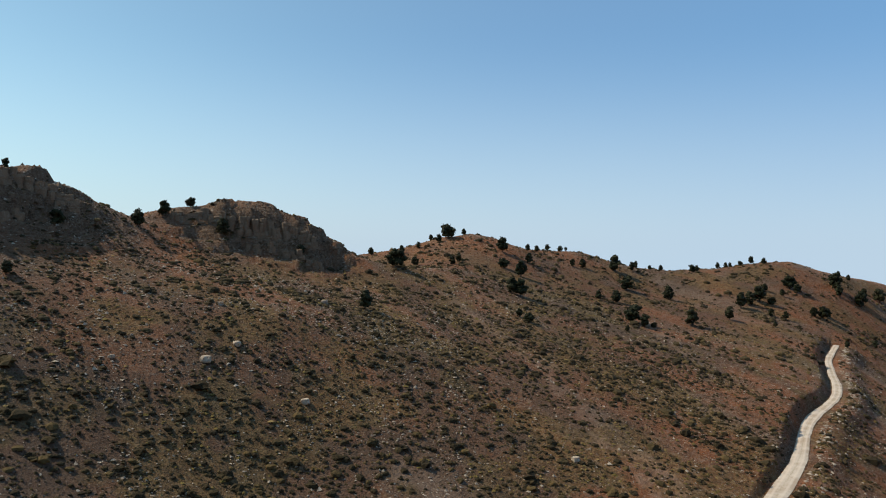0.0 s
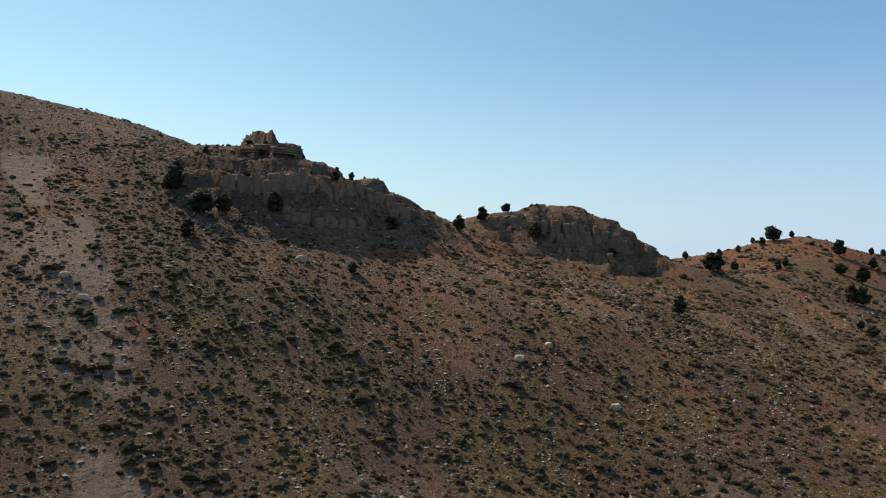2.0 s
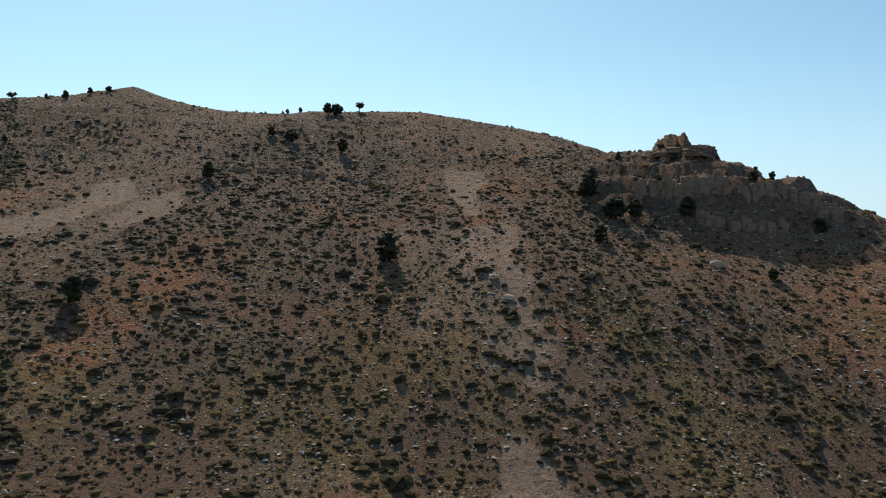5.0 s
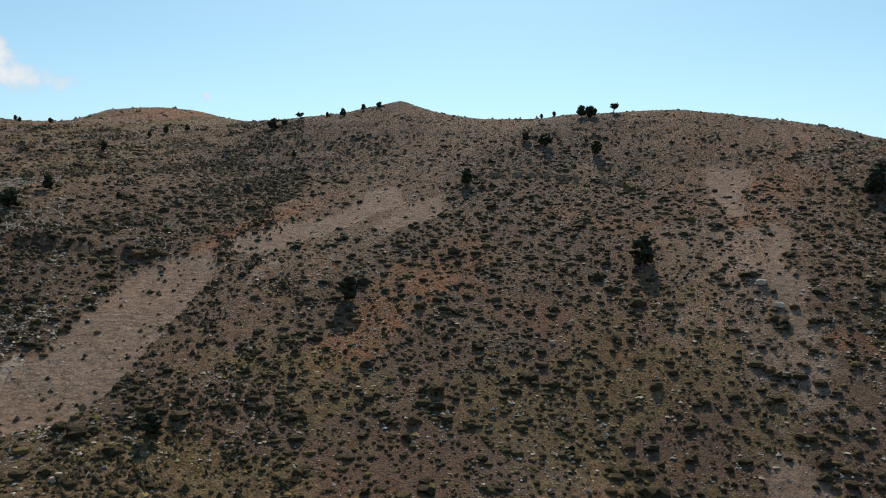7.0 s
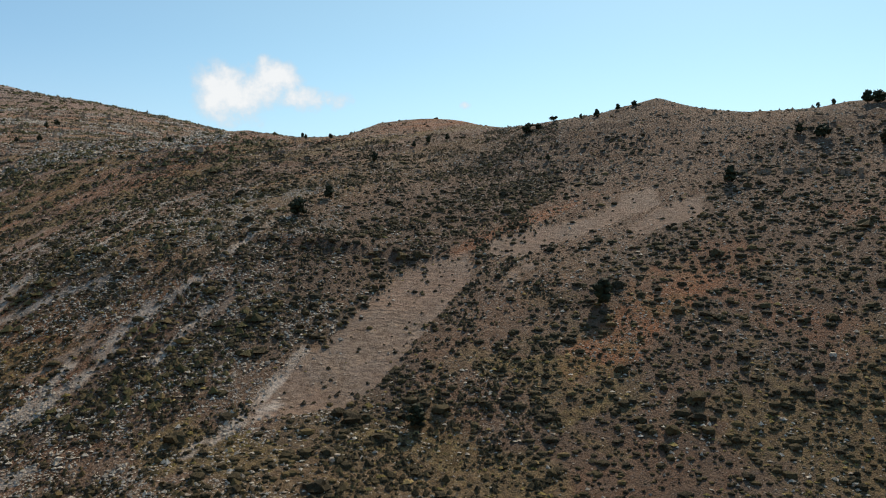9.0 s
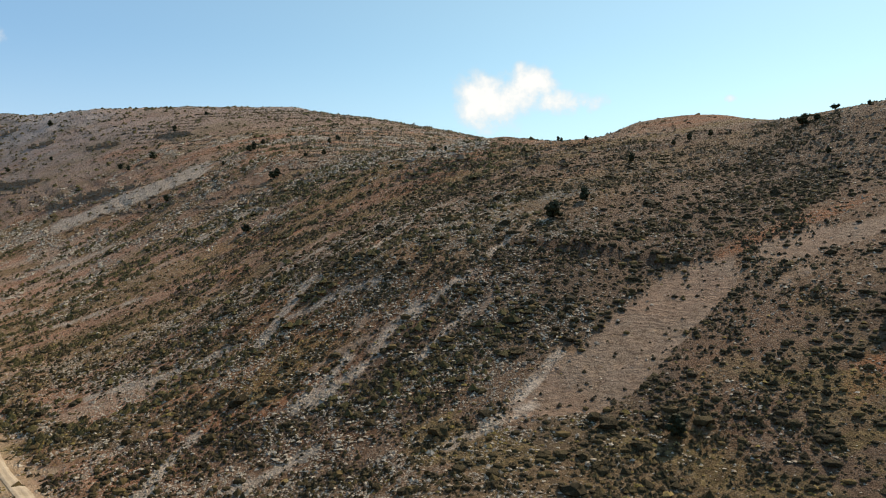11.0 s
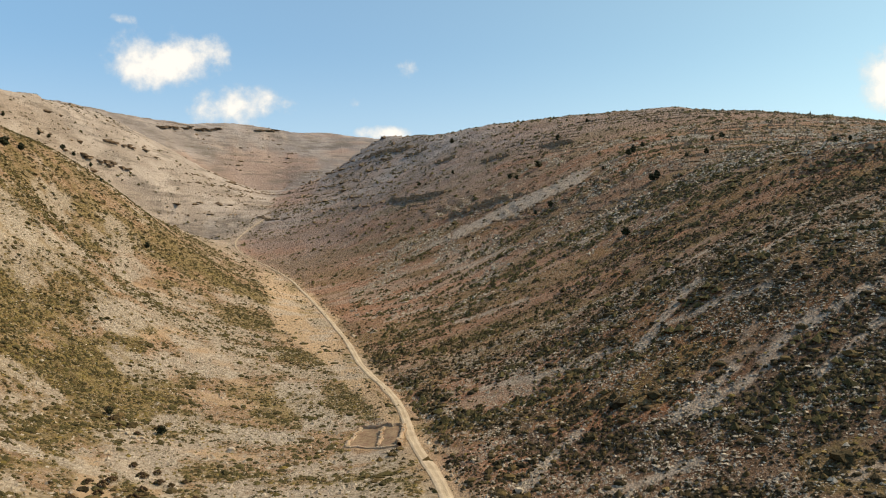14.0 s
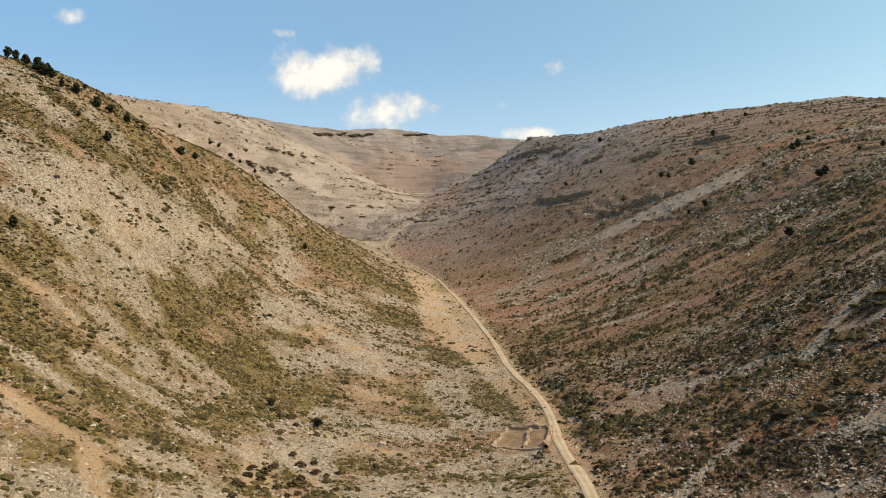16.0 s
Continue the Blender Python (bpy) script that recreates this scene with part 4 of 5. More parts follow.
def blob(level, flat, jitter, seed, cut=-0.35):
    """A ragged dome one unit in radius: vertices and triangles."""
    bm = bmesh.new()
    bmesh.ops.create_icosphere(bm, subdivisions=level, radius=1)
    r = random.Random(seed)
    for v in bm.verts:
        v.co *= 1 + r.uniform(-jitter, jitter)
        v.co.z *= flat
    bmesh.ops.delete(bm, geom=[f for f in bm.faces if f.calc_center_median().z < cut * flat], context='FACES')
    bmesh.ops.delete(bm, geom=[v for v in bm.verts if not v.link_faces], context='VERTS')
    bm.verts.index_update()
    out = np.array([v.co[:] for v in bm.verts]), np.array([[v.index for v in f.verts] for f in bm.faces])
    bm.free()
    return out


def scatter(count, r0, r1, a0, a1, density):
    """Places on the ground between two distances and headings, thinned by a density from 0 to 1."""
    r = np.sqrt(rng.uniform(r0 * r0, r1 * r1, count))
    a = np.radians(rng.uniform(a0, a1, count))
    x, y = r * np.sin(a), r * np.cos(a)
    q = sample(x, y)
    keep = rng.rand(count) < density(x, y, q)
    x, y, z = x[keep], y[keep], q["z"][keep]
    keep = (nearest(x, y, AXIS_NORTH[::2])[0] > 2.6) & (nearest(x, y, AXIS_SOUTH[::2])[0] > 3.6)
    keep &= (np.abs(x - 17.5) > 7) | (np.abs(y - 157) > 11)
    return x[keep], y[keep], z[keep]


def spread(name, places, sizes, kinds, mat, label, category, sink=0.1, tall=(0.8, 1.25), lean=0.0):
    """Many small pieces joined into one object."""
    x, y, z = places
    pick = rng.randint(0, len(kinds), len(x))
    vs, fs, base = [], [], 0
    for k, (v, f) in enumerate(kinds):
        m = np.where(pick == k)[0]
        if not len(m):
            continue
        s, turn = sizes[m], rng.uniform(0, 6.283, len(m))
        sx, sy, sz = s * rng.uniform(0.8, 1.3, len(m)), s * rng.uniform(0.8, 1.3, len(m)), s * rng.uniform(*tall, len(m))
        px, py, pz = v[None, :, 0] * sx[:, None], v[None, :, 1] * sy[:, None], v[None, :, 2] * sz[:, None]
        c, q = np.cos(turn)[:, None], np.sin(turn)[:, None]
        w = np.stack([px * c - py * q + x[m, None], px * q + py * c + y[m, None], pz + (z[m] - sink * s)[:, None]], -1)
        vs.append(w.reshape(-1, 3))
        fs.append((f[None] + (np.arange(len(m)) * len(v))[:, None, None] + base).reshape(-1, 3))
        base += len(m) * len(v)
    return tagged(new(name, mesh_of(name, np.concatenate(vs), np.concatenate(fs), mat)), label, category, kind="stuff")


def scrub_density(x, y, q):
    clump = soft(0.6 * fbm(x, y, 11, 5, 0.65) + 0.65 * runs(x, y, 11, 5), -0.24, 0.2)
    clump = np.maximum(clump, 0.95 * soft(q["dense"], 0.3, 0.9))
    thin = (1 - 0.95 * q["paths"]) * (1 - 0.85 * q["sand"]) * (1 - 0.4 * q["scree"]) * (1 - 0.6 * q["talus"]) * (1 - 0.25 * q["red"]) * (1 - 0.6 * q["rock"])
    return np.maximum((0.16 + 0.84 * clump) * thin * (1 - q["west"]) * (1 - 0.4 * q["north"]), 0.9 * q["thicket"])


def heath_density(x, y, q):
    return q["west"] * (0.08 + 0.92 * soft(fbm(x + 60, y, 10, 5, 0.65), -0.2, 0.25)) * (1 - 0.9 * q["sand"]) * (1 - 0.6 * q["grey"])


def tuft_density(x, y, q):
    return np.maximum(np.maximum(q["lush"], 0.45 * q["west"]), 0.10) * (1 - 0.8 * q["sand"]) * (1 - 0.9 * q["paths"])


def stone_density(x, y, q):
    return np.clip(0.22 + 0.25 * q["north"] + 0.6 * q["scree"] * (1 - q["paths"]) + 0.3 * q["rock"] + 0.2 * q["west"], 0, 1) * (1 - 0.6 * q["sand"]) * (1 - 0.85 * q["paths"])


def tuft(seed, flat):
    """A small ragged cushion of six faces."""
    r = random.Random(seed)
    v = [(math.cos(k * 1.047) * r.uniform(0.75, 1.25), math.sin(k * 1.047) * r.uniform(0.75, 1.25), r.uniform(-0.2, 0.3) * flat) for k in range(6)]
    v.append((r.uniform(-0.35, 0.35), r.uniform(-0.35, 0.35), flat))
    return np.array(v), np.array([(k, (k + 1) % 6, 6) for k in range(6)])


def dome(seed):
    """A rounded cushion of eighteen faces."""
    r = random.Random(seed)
    v = [(math.cos(k * 1.047 + 0.3 * j) * w * r.uniform(0.8, 1.2), math.sin(k * 1.047 + 0.3 * j) * w * r.uniform(0.8, 1.2), z + r.uniform(-0.08, 0.08)) for j, (w, z) in enumerate(((1.0, -0.1), (0.85, 0.42))) for k in range(6)]
    v.append((r.uniform(-0.2, 0.2), r.uniform(-0.2, 0.2), 0.75))
    f = [(k, (k + 1) % 6, 6 + k) for k in range(6)] + [((k + 1) % 6, 6 + (k + 1) % 6, 6 + k) for k in range(6)] + [(6 + k, 6 + (k + 1) % 6, 12) for k in range(6)]
    return np.array(v), np.array(f)


def shard(seed):
    """An angular stone of eight faces."""
    r = random.Random(seed)
    v = np.array([(1, 0, 0), (0, 1, 0), (-1, 0, 0), (0, -1, 0), (0, 0, 0.75), (0, 0, -0.75)]) * np.array([[r.uniform(0.7, 1.3)] for _ in range(6)])
    v += np.array([[r.uniform(-0.25, 0.25) for _ in range(3)] for _ in range(6)])
    return v, np.array([(k, (k + 1) % 4, 4) for k in range(4)] + [((k + 1) % 4, k, 5) for k in range(4)])


BUSH = [blob(2, 0.75, 0.38, k) for k in range(6)]
BUSH_SMALL = [blob(1, 0.75, 0.3, k + 20, -0.2) for k in range(8)]
BUSH_LOW = [blob(1, 0.75, 0.3, k + 20, 0.05) for k in range(8)]
TUFTS = [tuft(k + 60, 0.8) for k in range(8)]
ROCKS = [blob(1, 0.62, 0.28, k + 40, -2) for k in range(6)]
DOMES = [dome(k + 100) for k in range(8)]
SHARDS = [shard(k + 80) for k in range(8)]
CHIPS = [(v, f[:4]) for v, f in SHARDS]


def sizes(n, mean, spread_by):
    return np.clip(rng.lognormal(math.log(mean), spread_by, n), mean * 0.35, mean * 3)


p = scatter(4200, 62, 205, -33, 179, scrub_density)
spread("scrub", p, sizes(len(p[0]), 0.55, 0.4), BUSH, SCRUB, "dark green and brown cushion scrub on stony slopes", "scrub")
p = scatter(47000, 62, 240, -2, 179, scrub_density)
spread("low_scrub", p, sizes(len(p[0]), 0.34, 0.45), DOMES, SCRUB, "low dark thorny scrub scattered over the hillside", "scrub")
p = scatter(45000, 62, 230, -2, 179, lambda x, y, q: (0.22 + 0.6 * scrub_density(x, y, q)) * (1 - 0.97 * q["paths"]))
spread("dwarf_scrub", p, sizes(len(p[0]), 0.19, 0.4), TUFTS, SCRUB, "tiny dark dwarf shrubs among stones", "scrub")
p = scatter(52000, 205, 430, 0, 180, lambda x, y, q: scrub_density(x, y, q) * (1 - 0.5 * soft(q["z"], 80, 95)))
spread("upper_scrub", p, sizes(len(p[0]), 0.36, 0.45), TUFTS, SCRUB, "sparse dark scrub below the rocky crests", "scrub")
p = scatter(60000, 120, 430, 4, 46, lambda x, y, q: soft(0.7 * runs(x, y, 9, 15) + 0.5 * fbm(x, y, 6, 4, 0.65), 0.0, 0.3) * (1 - q["west"]) * (1 - 0.9 * q["talus"]) * (1 - 0.9 * q["sand"]))
spread("slope_scrub", p, sizes(len(p[0]), 0.43, 0.5), TUFTS, HEATH, "dark thorny scrub in bands down the shaded slope", "scrub", tall=(0.9, 1.5))
p = scatter(130000, 72, 270, 3, 66, lambda x, y, q: (0.55 + 0.3 * q["dense"]) * soft(0.55 * runs(x, y, 7, 33) + 0.6 * fbm(x + 3, y, 5, 4, 0.65), -0.05, 0.22) * (1 - q["west"]) * (1 - 0.9 * q["talus"]) * (1 - 0.9 * q["sand"]) * (1 - 0.97 * q["paths"]))
spread("thorn_scrub", p, sizes(len(p[0]), 0.25, 0.45), TUFTS, SCRUB, "small dark thorn cushions between pale stones", "scrub", tall=(1.0, 1.7))
p = scatter(18000, 190, 430, 128, 180, lambda x, y, q: soft(fbm(x + 21, y, 9, 5, 0.65), -0.1, 0.25) * (1 - 0.6 * q["rock"]) * (1 - 0.5 * q["red"]))
spread("hill_scrub", p, sizes(len(p[0]), 0.55, 0.45), DOMES, SCRUB, "dark rounded scrub on the red southern hill", "scrub", tall=(0.9, 1.3))
p = scatter(42000, 430, 900, -33, 45, lambda x, y, q: np.maximum(scrub_density(x, y, q), 0.6 * heath_density(x, y, q)))
spread("far_scrub", p, sizes(len(p[0]), 0.72, 0.5), TUFTS, HEATH, "sparse brown scrub on the far valley sides", "scrub")
p = scatter(30000, 90, 430, -33, 12, heath_density)
spread("heath", p, sizes(len(p[0]), 0.34, 0.5), BUSH_LOW, HEATH, "brown and olive heath on the sunny slope", "heath", tall=(0.6, 1.0))
p = scatter(110000, 88, 270, -33, 10, lambda x, y, q: q["west"] * np.clip(0.10 + 0.9 * q["lush"], 0, 1) * soft(fbm(x + 7, y, 6, 4, 0.65), -0.5, 0.3) * (1 - 0.9 * q["sand"]) * (1 - 0.8 * q["grey"]))
spread("heath_mat", p, sizes(len(p[0]), 0.27, 0.45), TUFTS, HEATH, "dense low olive-brown heath mats on the sunny slope", "heath", tall=(0.6, 1.0))
p = scatter(55000, 255, 560, -33, 2, lambda x, y, q: q["west"] * np.clip(0.12 + 0.6 * q["lush"] + 0.3 * soft(fbm(x, y, 9, 4, 0.65), -0.1, 0.25), 0, 1) * (1 - 0.9 * q["sand"]))
spread("hillside_heath", p, sizes(len(p[0]), 0.42, 0.5), TUFTS, HEATH, "brown and olive heath high on the sunny slope", "heath", tall=(0.7, 1.2))
p = scatter(12000, 90, 280, -33, 8, lambda x, y, q: q["west"] * soft(fbm(x - 20, y + 33, 8, 4, 0.6), 0.16, 0.4) * (1 - 0.3 * q["sand"]))
spread("broom_bushes", p, sizes(len(p[0]), 0.5, 0.4), BUSH_SMALL, HEATH, "rounded dark olive bushes on the sunny slope", "bush", tall=(0.6, 1.0))
p = scatter(70000, 70, 300, -33, 179, tuft_density)
spread("grass_tufts", p, sizes(len(p[0]), 0.24, 0.4), TUFTS, TUFT, "dry yellow grass tufts between stones", "grass", tall=(0.6, 1.0))
p = scatter(150000, 60, 290, -33, 179, stone_density)
spread("stones", p, sizes(len(p[0]), 0.17, 0.5), CHIPS, STONE, "loose pale limestone rubble on the slopes", "stones", 0.1)
p = scatter(48000, 72, 230, 50, 150, lambda x, y, q: soft(fbm(x - 9, y + 4, 8, 5, 0.65), -0.05, 0.3) * (1 - q["west"]) * (1 - 0.9 * q["paths"]) * (1 - 0.7 * q["sand"]))
p = [np.concatenate(c) for c in zip(p, scatter(100000, 75, 215, 3, 50, lambda x, y, q: (0.12 + 0.88 * soft(fbm(x - 9, y + 4, 7, 5, 0.65), -0.05, 0.2)) * (1 - q["west"]) * (1 - 0.9 * q["paths"]) * (1 - 0.7 * q["sand"])))]
spread("rubble", p, sizes(len(p[0]), 0.16, 0.45), CHIPS, STONE, "scattered pale limestone chips between the shrubs", "stones", 0.0)
p = scatter(120000, 85, 330, -33, 6, lambda x, y, q: q["west"] * np.clip(0.15 + 0.6 * q["grey"] + 0.3 * soft(fbm(x + 4, y, 7, 5, 0.65), 0.0, 0.3), 0, 1) * (1 - 0.8 * q["lush"]) * (1 - 0.5 * q["sand"]))
spread("pale_rubble", p, sizes(len(p[0]), 0.17, 0.55), CHIPS, STONE, "pale limestone rubble on the sunny slope", "stones", 0.05)
p = scatter(90000, 270, 520, 4, 42, lambda x, y, q: soft(fbm(x - 9, y + 4, 14, 5, 0.65), -0.05, 0.3) * (1 - q["west"]) * (1 - 0.6 * q["sand"]) * (1 - 0.9 * q["talus"]))
spread("upper_rubble", p, sizes(len(p[0]), 0.36, 0.5), CHIPS, STONE, "limestone rubble high on the northern hillside", "stones", 0.05)
p = scatter(60000, 165, 330, 15, 180, lambda x, y, q: q["rock"])
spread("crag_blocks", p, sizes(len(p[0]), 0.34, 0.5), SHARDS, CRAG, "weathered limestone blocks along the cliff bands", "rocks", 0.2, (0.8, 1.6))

def ledge_density(x, y, q):
    """Level rows where the limestone beds come out of the northern slope."""
    bed = (q["z"] + 2.5 * fbm(x, y, 80, 3, 0.5) + 0.5 * fbm(x, y, 12, 3)) / 4.2
    row = soft(np.abs(bed - np.floor(bed) - 0.5), 0.34, 0.44)
    patch = soft(fbm(x + 17, y * 0.6, 34, 5, 0.62), -0.08, 0.2)
    return row * patch * soft(q["z"], 66, 84) * (1 - 0.9 * q["talus"])


p = scatter(150000, 190, 620, 8, 52, ledge_density)
spread("ledge_blocks", p, sizes(len(p[0]), 0.62, 0.5), SHARDS, CRAG, "low grey limestone ledges stepping across the hillside", "rocks", 0.2, (0.9, 1.7))
p = scatter(60000, 620, 2100, -17, 9, lambda x, y, q: ledge_density(x * 0.3, y * 0.3, {"z": q["z"] * 0.35 + 40, "talus": q["talus"]}))
spread("far_outcrops", p, sizes(len(p[0]), 1.9, 0.5), SHARDS, CRAG, "broken grey limestone beds on the distant hillsides", "rocks", 0.2, (0.5, 1.0))
# spoil pushed over the lower edge of the fresh road
c = AXIS_SOUTH[rng.randint(20, len(AXIS_SOUTH), 900)]
x, y = c[:, 0] - 3.2 - rng.exponential(2.5, 900), c[:, 1] + rng.uniform(-2, 2, 900)
spread("road_spoil", (x, y, sample(x, y)["z"]), sizes(900, 0.22, 0.6), ROCKS, STONE, "pale broken stones tipped below the new road", "stones", 0.25)


# ---- parts and trees ----
def part(name, me, parent, label=""):
    """One mesh as a part of a thing."""
    ob = new(name, me)
    ob.parent = parent
    return tagged(ob, label) if label else ob


def to_mesh(name, bm, mat):
    me = bpy.data.meshes.new(name)
    bm.to_mesh(me)
    bm.free()
    me.materials.append(mat)
    return me


def limb(bm, a, b, r0, r1, sides=7, bend=0.0, rnd=random):
    """A tapered, slightly bent branch."""
    a, b = Vector(a), Vector(b)
    side = (b - a).orthogonal().normalized()
    rings_ = []
    for k in range(5):
        u = k / 4
        c = a.lerp(b, u) + side * bend * math.sin(u * math.pi)
        r = r0 + (r1 - r0) * u
        d = (b - a).normalized()
        q, w = d.orthogonal().normalized(), d.cross(d.orthogonal().normalized())
        rings_.append([bm.verts.new(c + (q * math.cos(s * 6.2832 / sides) + w * math.sin(s * 6.2832 / sides)) * r * rnd.uniform(0.88, 1.12)) for s in range(sides)])
    for lo, hi in zip(rings_, rings_[1:]):
        for s in range(sides):
            bm.faces.new((lo[s], lo[(s + 1) % sides], hi[(s + 1) % sides], hi[s]))
    bm.faces.new(rings_[-1])


def tree(seed, wide, low, lean, clumps, flat=1.0):
    """A mountain tree one metre high: trunk and limbs, and a crown of leaf clumps with gaps."""
    r = random.Random(seed)
    top = new("tree")
    bm = bmesh.new()
    fork = Vector((lean * 0.4, r.uniform(-0.03, 0.03), low + 0.12))
    limb(bm, (0, 0, -0.06), fork, 0.055, 0.036, 8, r.uniform(-0.03, 0.03), r)
    tips = []
    for k in range(5):
        ang = k * 1.256 + r.uniform(-0.4, 0.4)
        tip = Vector((lean + math.cos(ang) * wide * r.uniform(0.4, 0.75), math.sin(ang) * wide * r.uniform(0.4, 0.75), low + (1 - low) * r.uniform(0.35, 0.8)))
        limb(bm, fork, tip, 0.028, 0.008, 5, r.uniform(-0.05, 0.05), r)
        tips.append(tip)
    part("trunk", to_mesh("trunk", bm, BARK), top, "gnarled grey-brown trunk with forked limbs")
    bm = bmesh.new()
    for k in range(clumps):
        u, ang = r.random(), r.uniform(0, 6.2832)
        h = low + (1 - low) * (0.08 + 0.84 * u)
        prof = math.sin(math.pi * min(1, 0.16 + 0.8 * u)) ** 0.7 if flat > 0.9 else (0.35 + 0.65 * u)
        rad = wide * prof * math.sqrt(r.random()) * r.uniform(0.7, 0.98)
        c = Vector((lean * (0.4 + 0.6 * u) + math.cos(ang) * rad, math.sin(ang) * rad, h))
        size = r.uniform(0.095, 0.155) * (0.7 + wide)
        core = bmesh.ops.create_icosphere(bm, subdivisions=1, radius=size * 1.05)["verts"]
        for v in core:
            v.co = v.co * r.uniform(0.65, 1.25)
            v.co.z *= 0.8 * flat
            v.co += c
        for _ in range(11):
            d = Vector((r.gauss(0, 1), r.gauss(0, 1), r.gauss(0.15, 0.8))).normalized()
            p0 = c + d * size * r.uniform(0.6, 1.25)
            e = Vector((r.gauss(0, 1), r.gauss(0, 1), r.gauss(0, 1))).normalized() * size * r.uniform(0.25, 0.5)
            g = d.cross(e).normalized() * size * r.uniform(0.15, 0.3)
            bm.faces.new([bm.verts.new(q) for q in (p0 - e, p0 + g, p0 + e, p0 - g)])
    part("crown", to_mesh("crown", bm, LEAF), top, "dense dark green foliage in ragged clumps")
    return top


KINDS = [tree(1, 0.38, 0.14, 0.02, 40), tree(2, 0.46, 0.16, -0.05, 44), tree(3, 0.33, 0.10, 0.0, 36), tree(4, 0.56, 0.14, 0.08, 46), tree(5, 0.42, 0.08, -0.03, 42), tree(6, 0.75, 0.5, 0.12, 34, 0.6)]
# Trees as x, y and height in metres.
TREES_FAR_SOUTH = [
    (204, -265, 3.0), (188, -265, 3.3), (184, -272, 2.4), (179, -280, 2.9), (152, -211, 5.4), (170, -249, 3.5), (185, -283, 2.5),
]
TREES_SOUTH = [
    (178, -286, 5.4), (176, -296, 2.5), (156, -259, 3.4), (156, -254, 2.9), (153, -290, 5.3), (143, -272, 3.5), (135, -271, 5.4), (142, -293, 4.2),
    (123, -240, 4.8), (120, -241, 5.2), (105, -217, 2.7), (109, -218, 2.4), (151, -310, 2.8), (150, -317, 2.5), (152, -333, 2.7), (149, -341, 2.4),
    (147, -343, 1.8), (133, -318, 3.3), (130, -322, 3.4), (120, -336, 6.3), (108, -317, 5.4), (116, -348, 3.6), (118, -359, 3.1), (103, -290, 4.0),
    (108, -284, 2.9), (88, -266, 5.4), (83, -263, 4.0), (84, -248, 2.1), (92, -323, 4.9), (73, -286, 5.2), (81, -267, 1.8), (65, -312, 4.1),
    (66, -338, 6.1), (64, -346, 5.1), (62, -354, 5.8), (57, -356, 2.9), (62, -370, 3.0), (50, -321, 2.1), (54, -338, 2.8), (49, -340, 2.8),
    (54, -383, 5.0), (50, -381, 3.7), (55, -371, 3.0), (41, -363, 3.5), (38, -364, 4.7), (37, -369, 3.6), (37, -406, 7.3), (35, -402, 4.6),
    (26, -406, 5.9), (26, -418, 4.1), (20, -430, 5.6), (18, -364, 2.9), (26, -332, 2.7), (69, -408, 2.7), (75, -408, 3.3), (97, -381, 3.2),
    (95, -381, 2.9), (89, -398, 3.0), (86, -402, 2.3), (84, -403, 2.0), (80, -407, 2.0), (109, -369, 2.5), (38, -431, 3.1), (34, -436, 2.5),
    (113, -365, 1.9),
]
TREES_CLIFFS = [
    (200, -155, 4.1), (201, -166, 2.7), (189, -138, 4.3), (128, -164, 4.9), (186, -166, 4.4), (190, -53, 3.5), (181, -57, 4.5), (183, -63, 4.6),
    (183, -76, 5.0), (168, -50, 3.4), (192, -72, 2.7), (183, -110, 3.5), (158, -85, 2.1), (192, -52, 2.6), (209, -79, 1.6), (204, -82, 1.6),
    (189, -96, 2.5), (191, -102, 2.2), (202, -80, 2.2), (209, -67, 1.6), (157, -84, 2.4), (169, -183, 2.6),
]
TREES_EAST = [
    (159, -2, 5.3), (256, 16, 3.4), (256, 13, 3.4), (263, 6, 2.7), (263, 30, 1.6), (265, 26, 1.6), (232, 31, 2.6), (230, 25, 3.4),
    (227, 10, 3.7), (132, 50, 4.7), (90, 62, 2.8), (144, 125, 3.1), (130, 122, 3.7), (183, 141, 2.6), (212, 141, 2.3), (205, 142, 1.6),
    (219, 138, 1.9), (227, 112, 3.0), (241, 109, 2.0), (243, 100, 1.6), (242, 94, 2.3), (248, 89, 1.9), (250, 84, 1.6), (204, 94, 1.7),
    (197, 42, 4.2), (190, -53, 4.9), (198, -56, 3.0), (231, 110, 1.6), (207, 179, 1.6), (211, 196, 1.6),
]
TREES_NORTH = [
    (149, 300, 3.7), (175, 379, 3.7), (187, 394, 2.6), (113, 251, 2.6), (122, 358, 3.1), (116, 363, 2.2), (138, 486, 3.0), (138, 471, 2.9),
    (153, 473, 4.0), (188, 536, 4.2), (223, 568, 3.1), (144, 707, 4.2), (122, 595, 2.7), (99, 621, 2.8), (183, 235, 1.8), (180, 224, 1.7),
    (178, 311, 2.4), (210, 361, 2.5), (223, 374, 2.6), (171, 316, 1.9), (203, 187, 1.6), (155, 372, 1.8), (171, 376, 3.3), (148, 302, 2.7),
]
TREES_WEST = [
    (-136, 239, 3.0), (-134, 240, 3.0), (-131, 240, 2.8), (-127, 240, 4.0), (-125, 241, 3.6), (-124, 243, 2.6), (-120, 241, 2.4), (-118, 246, 3.0),
    (-113, 250, 3.4), (-112, 258, 2.7), (-110, 267, 3.0), (-110, 281, 2.4), (-102, 233, 2.6), (-110, 231, 1.6), (-111, 324, 3.3), (-109, 337, 2.9),
    (-218, 634, 3.5), (-201, 661, 3.1), (-197, 672, 3.1), (-189, 681, 3.6), (-183, 692, 3.2), (-174, 709, 3.8), (-91, 390, 1.6), (-62, 345, 2.3),
    (-26, 161, 1.6), (-37, 167, 1.6), (-90, 161, 2.4), (-121, 259, 1.6),
]

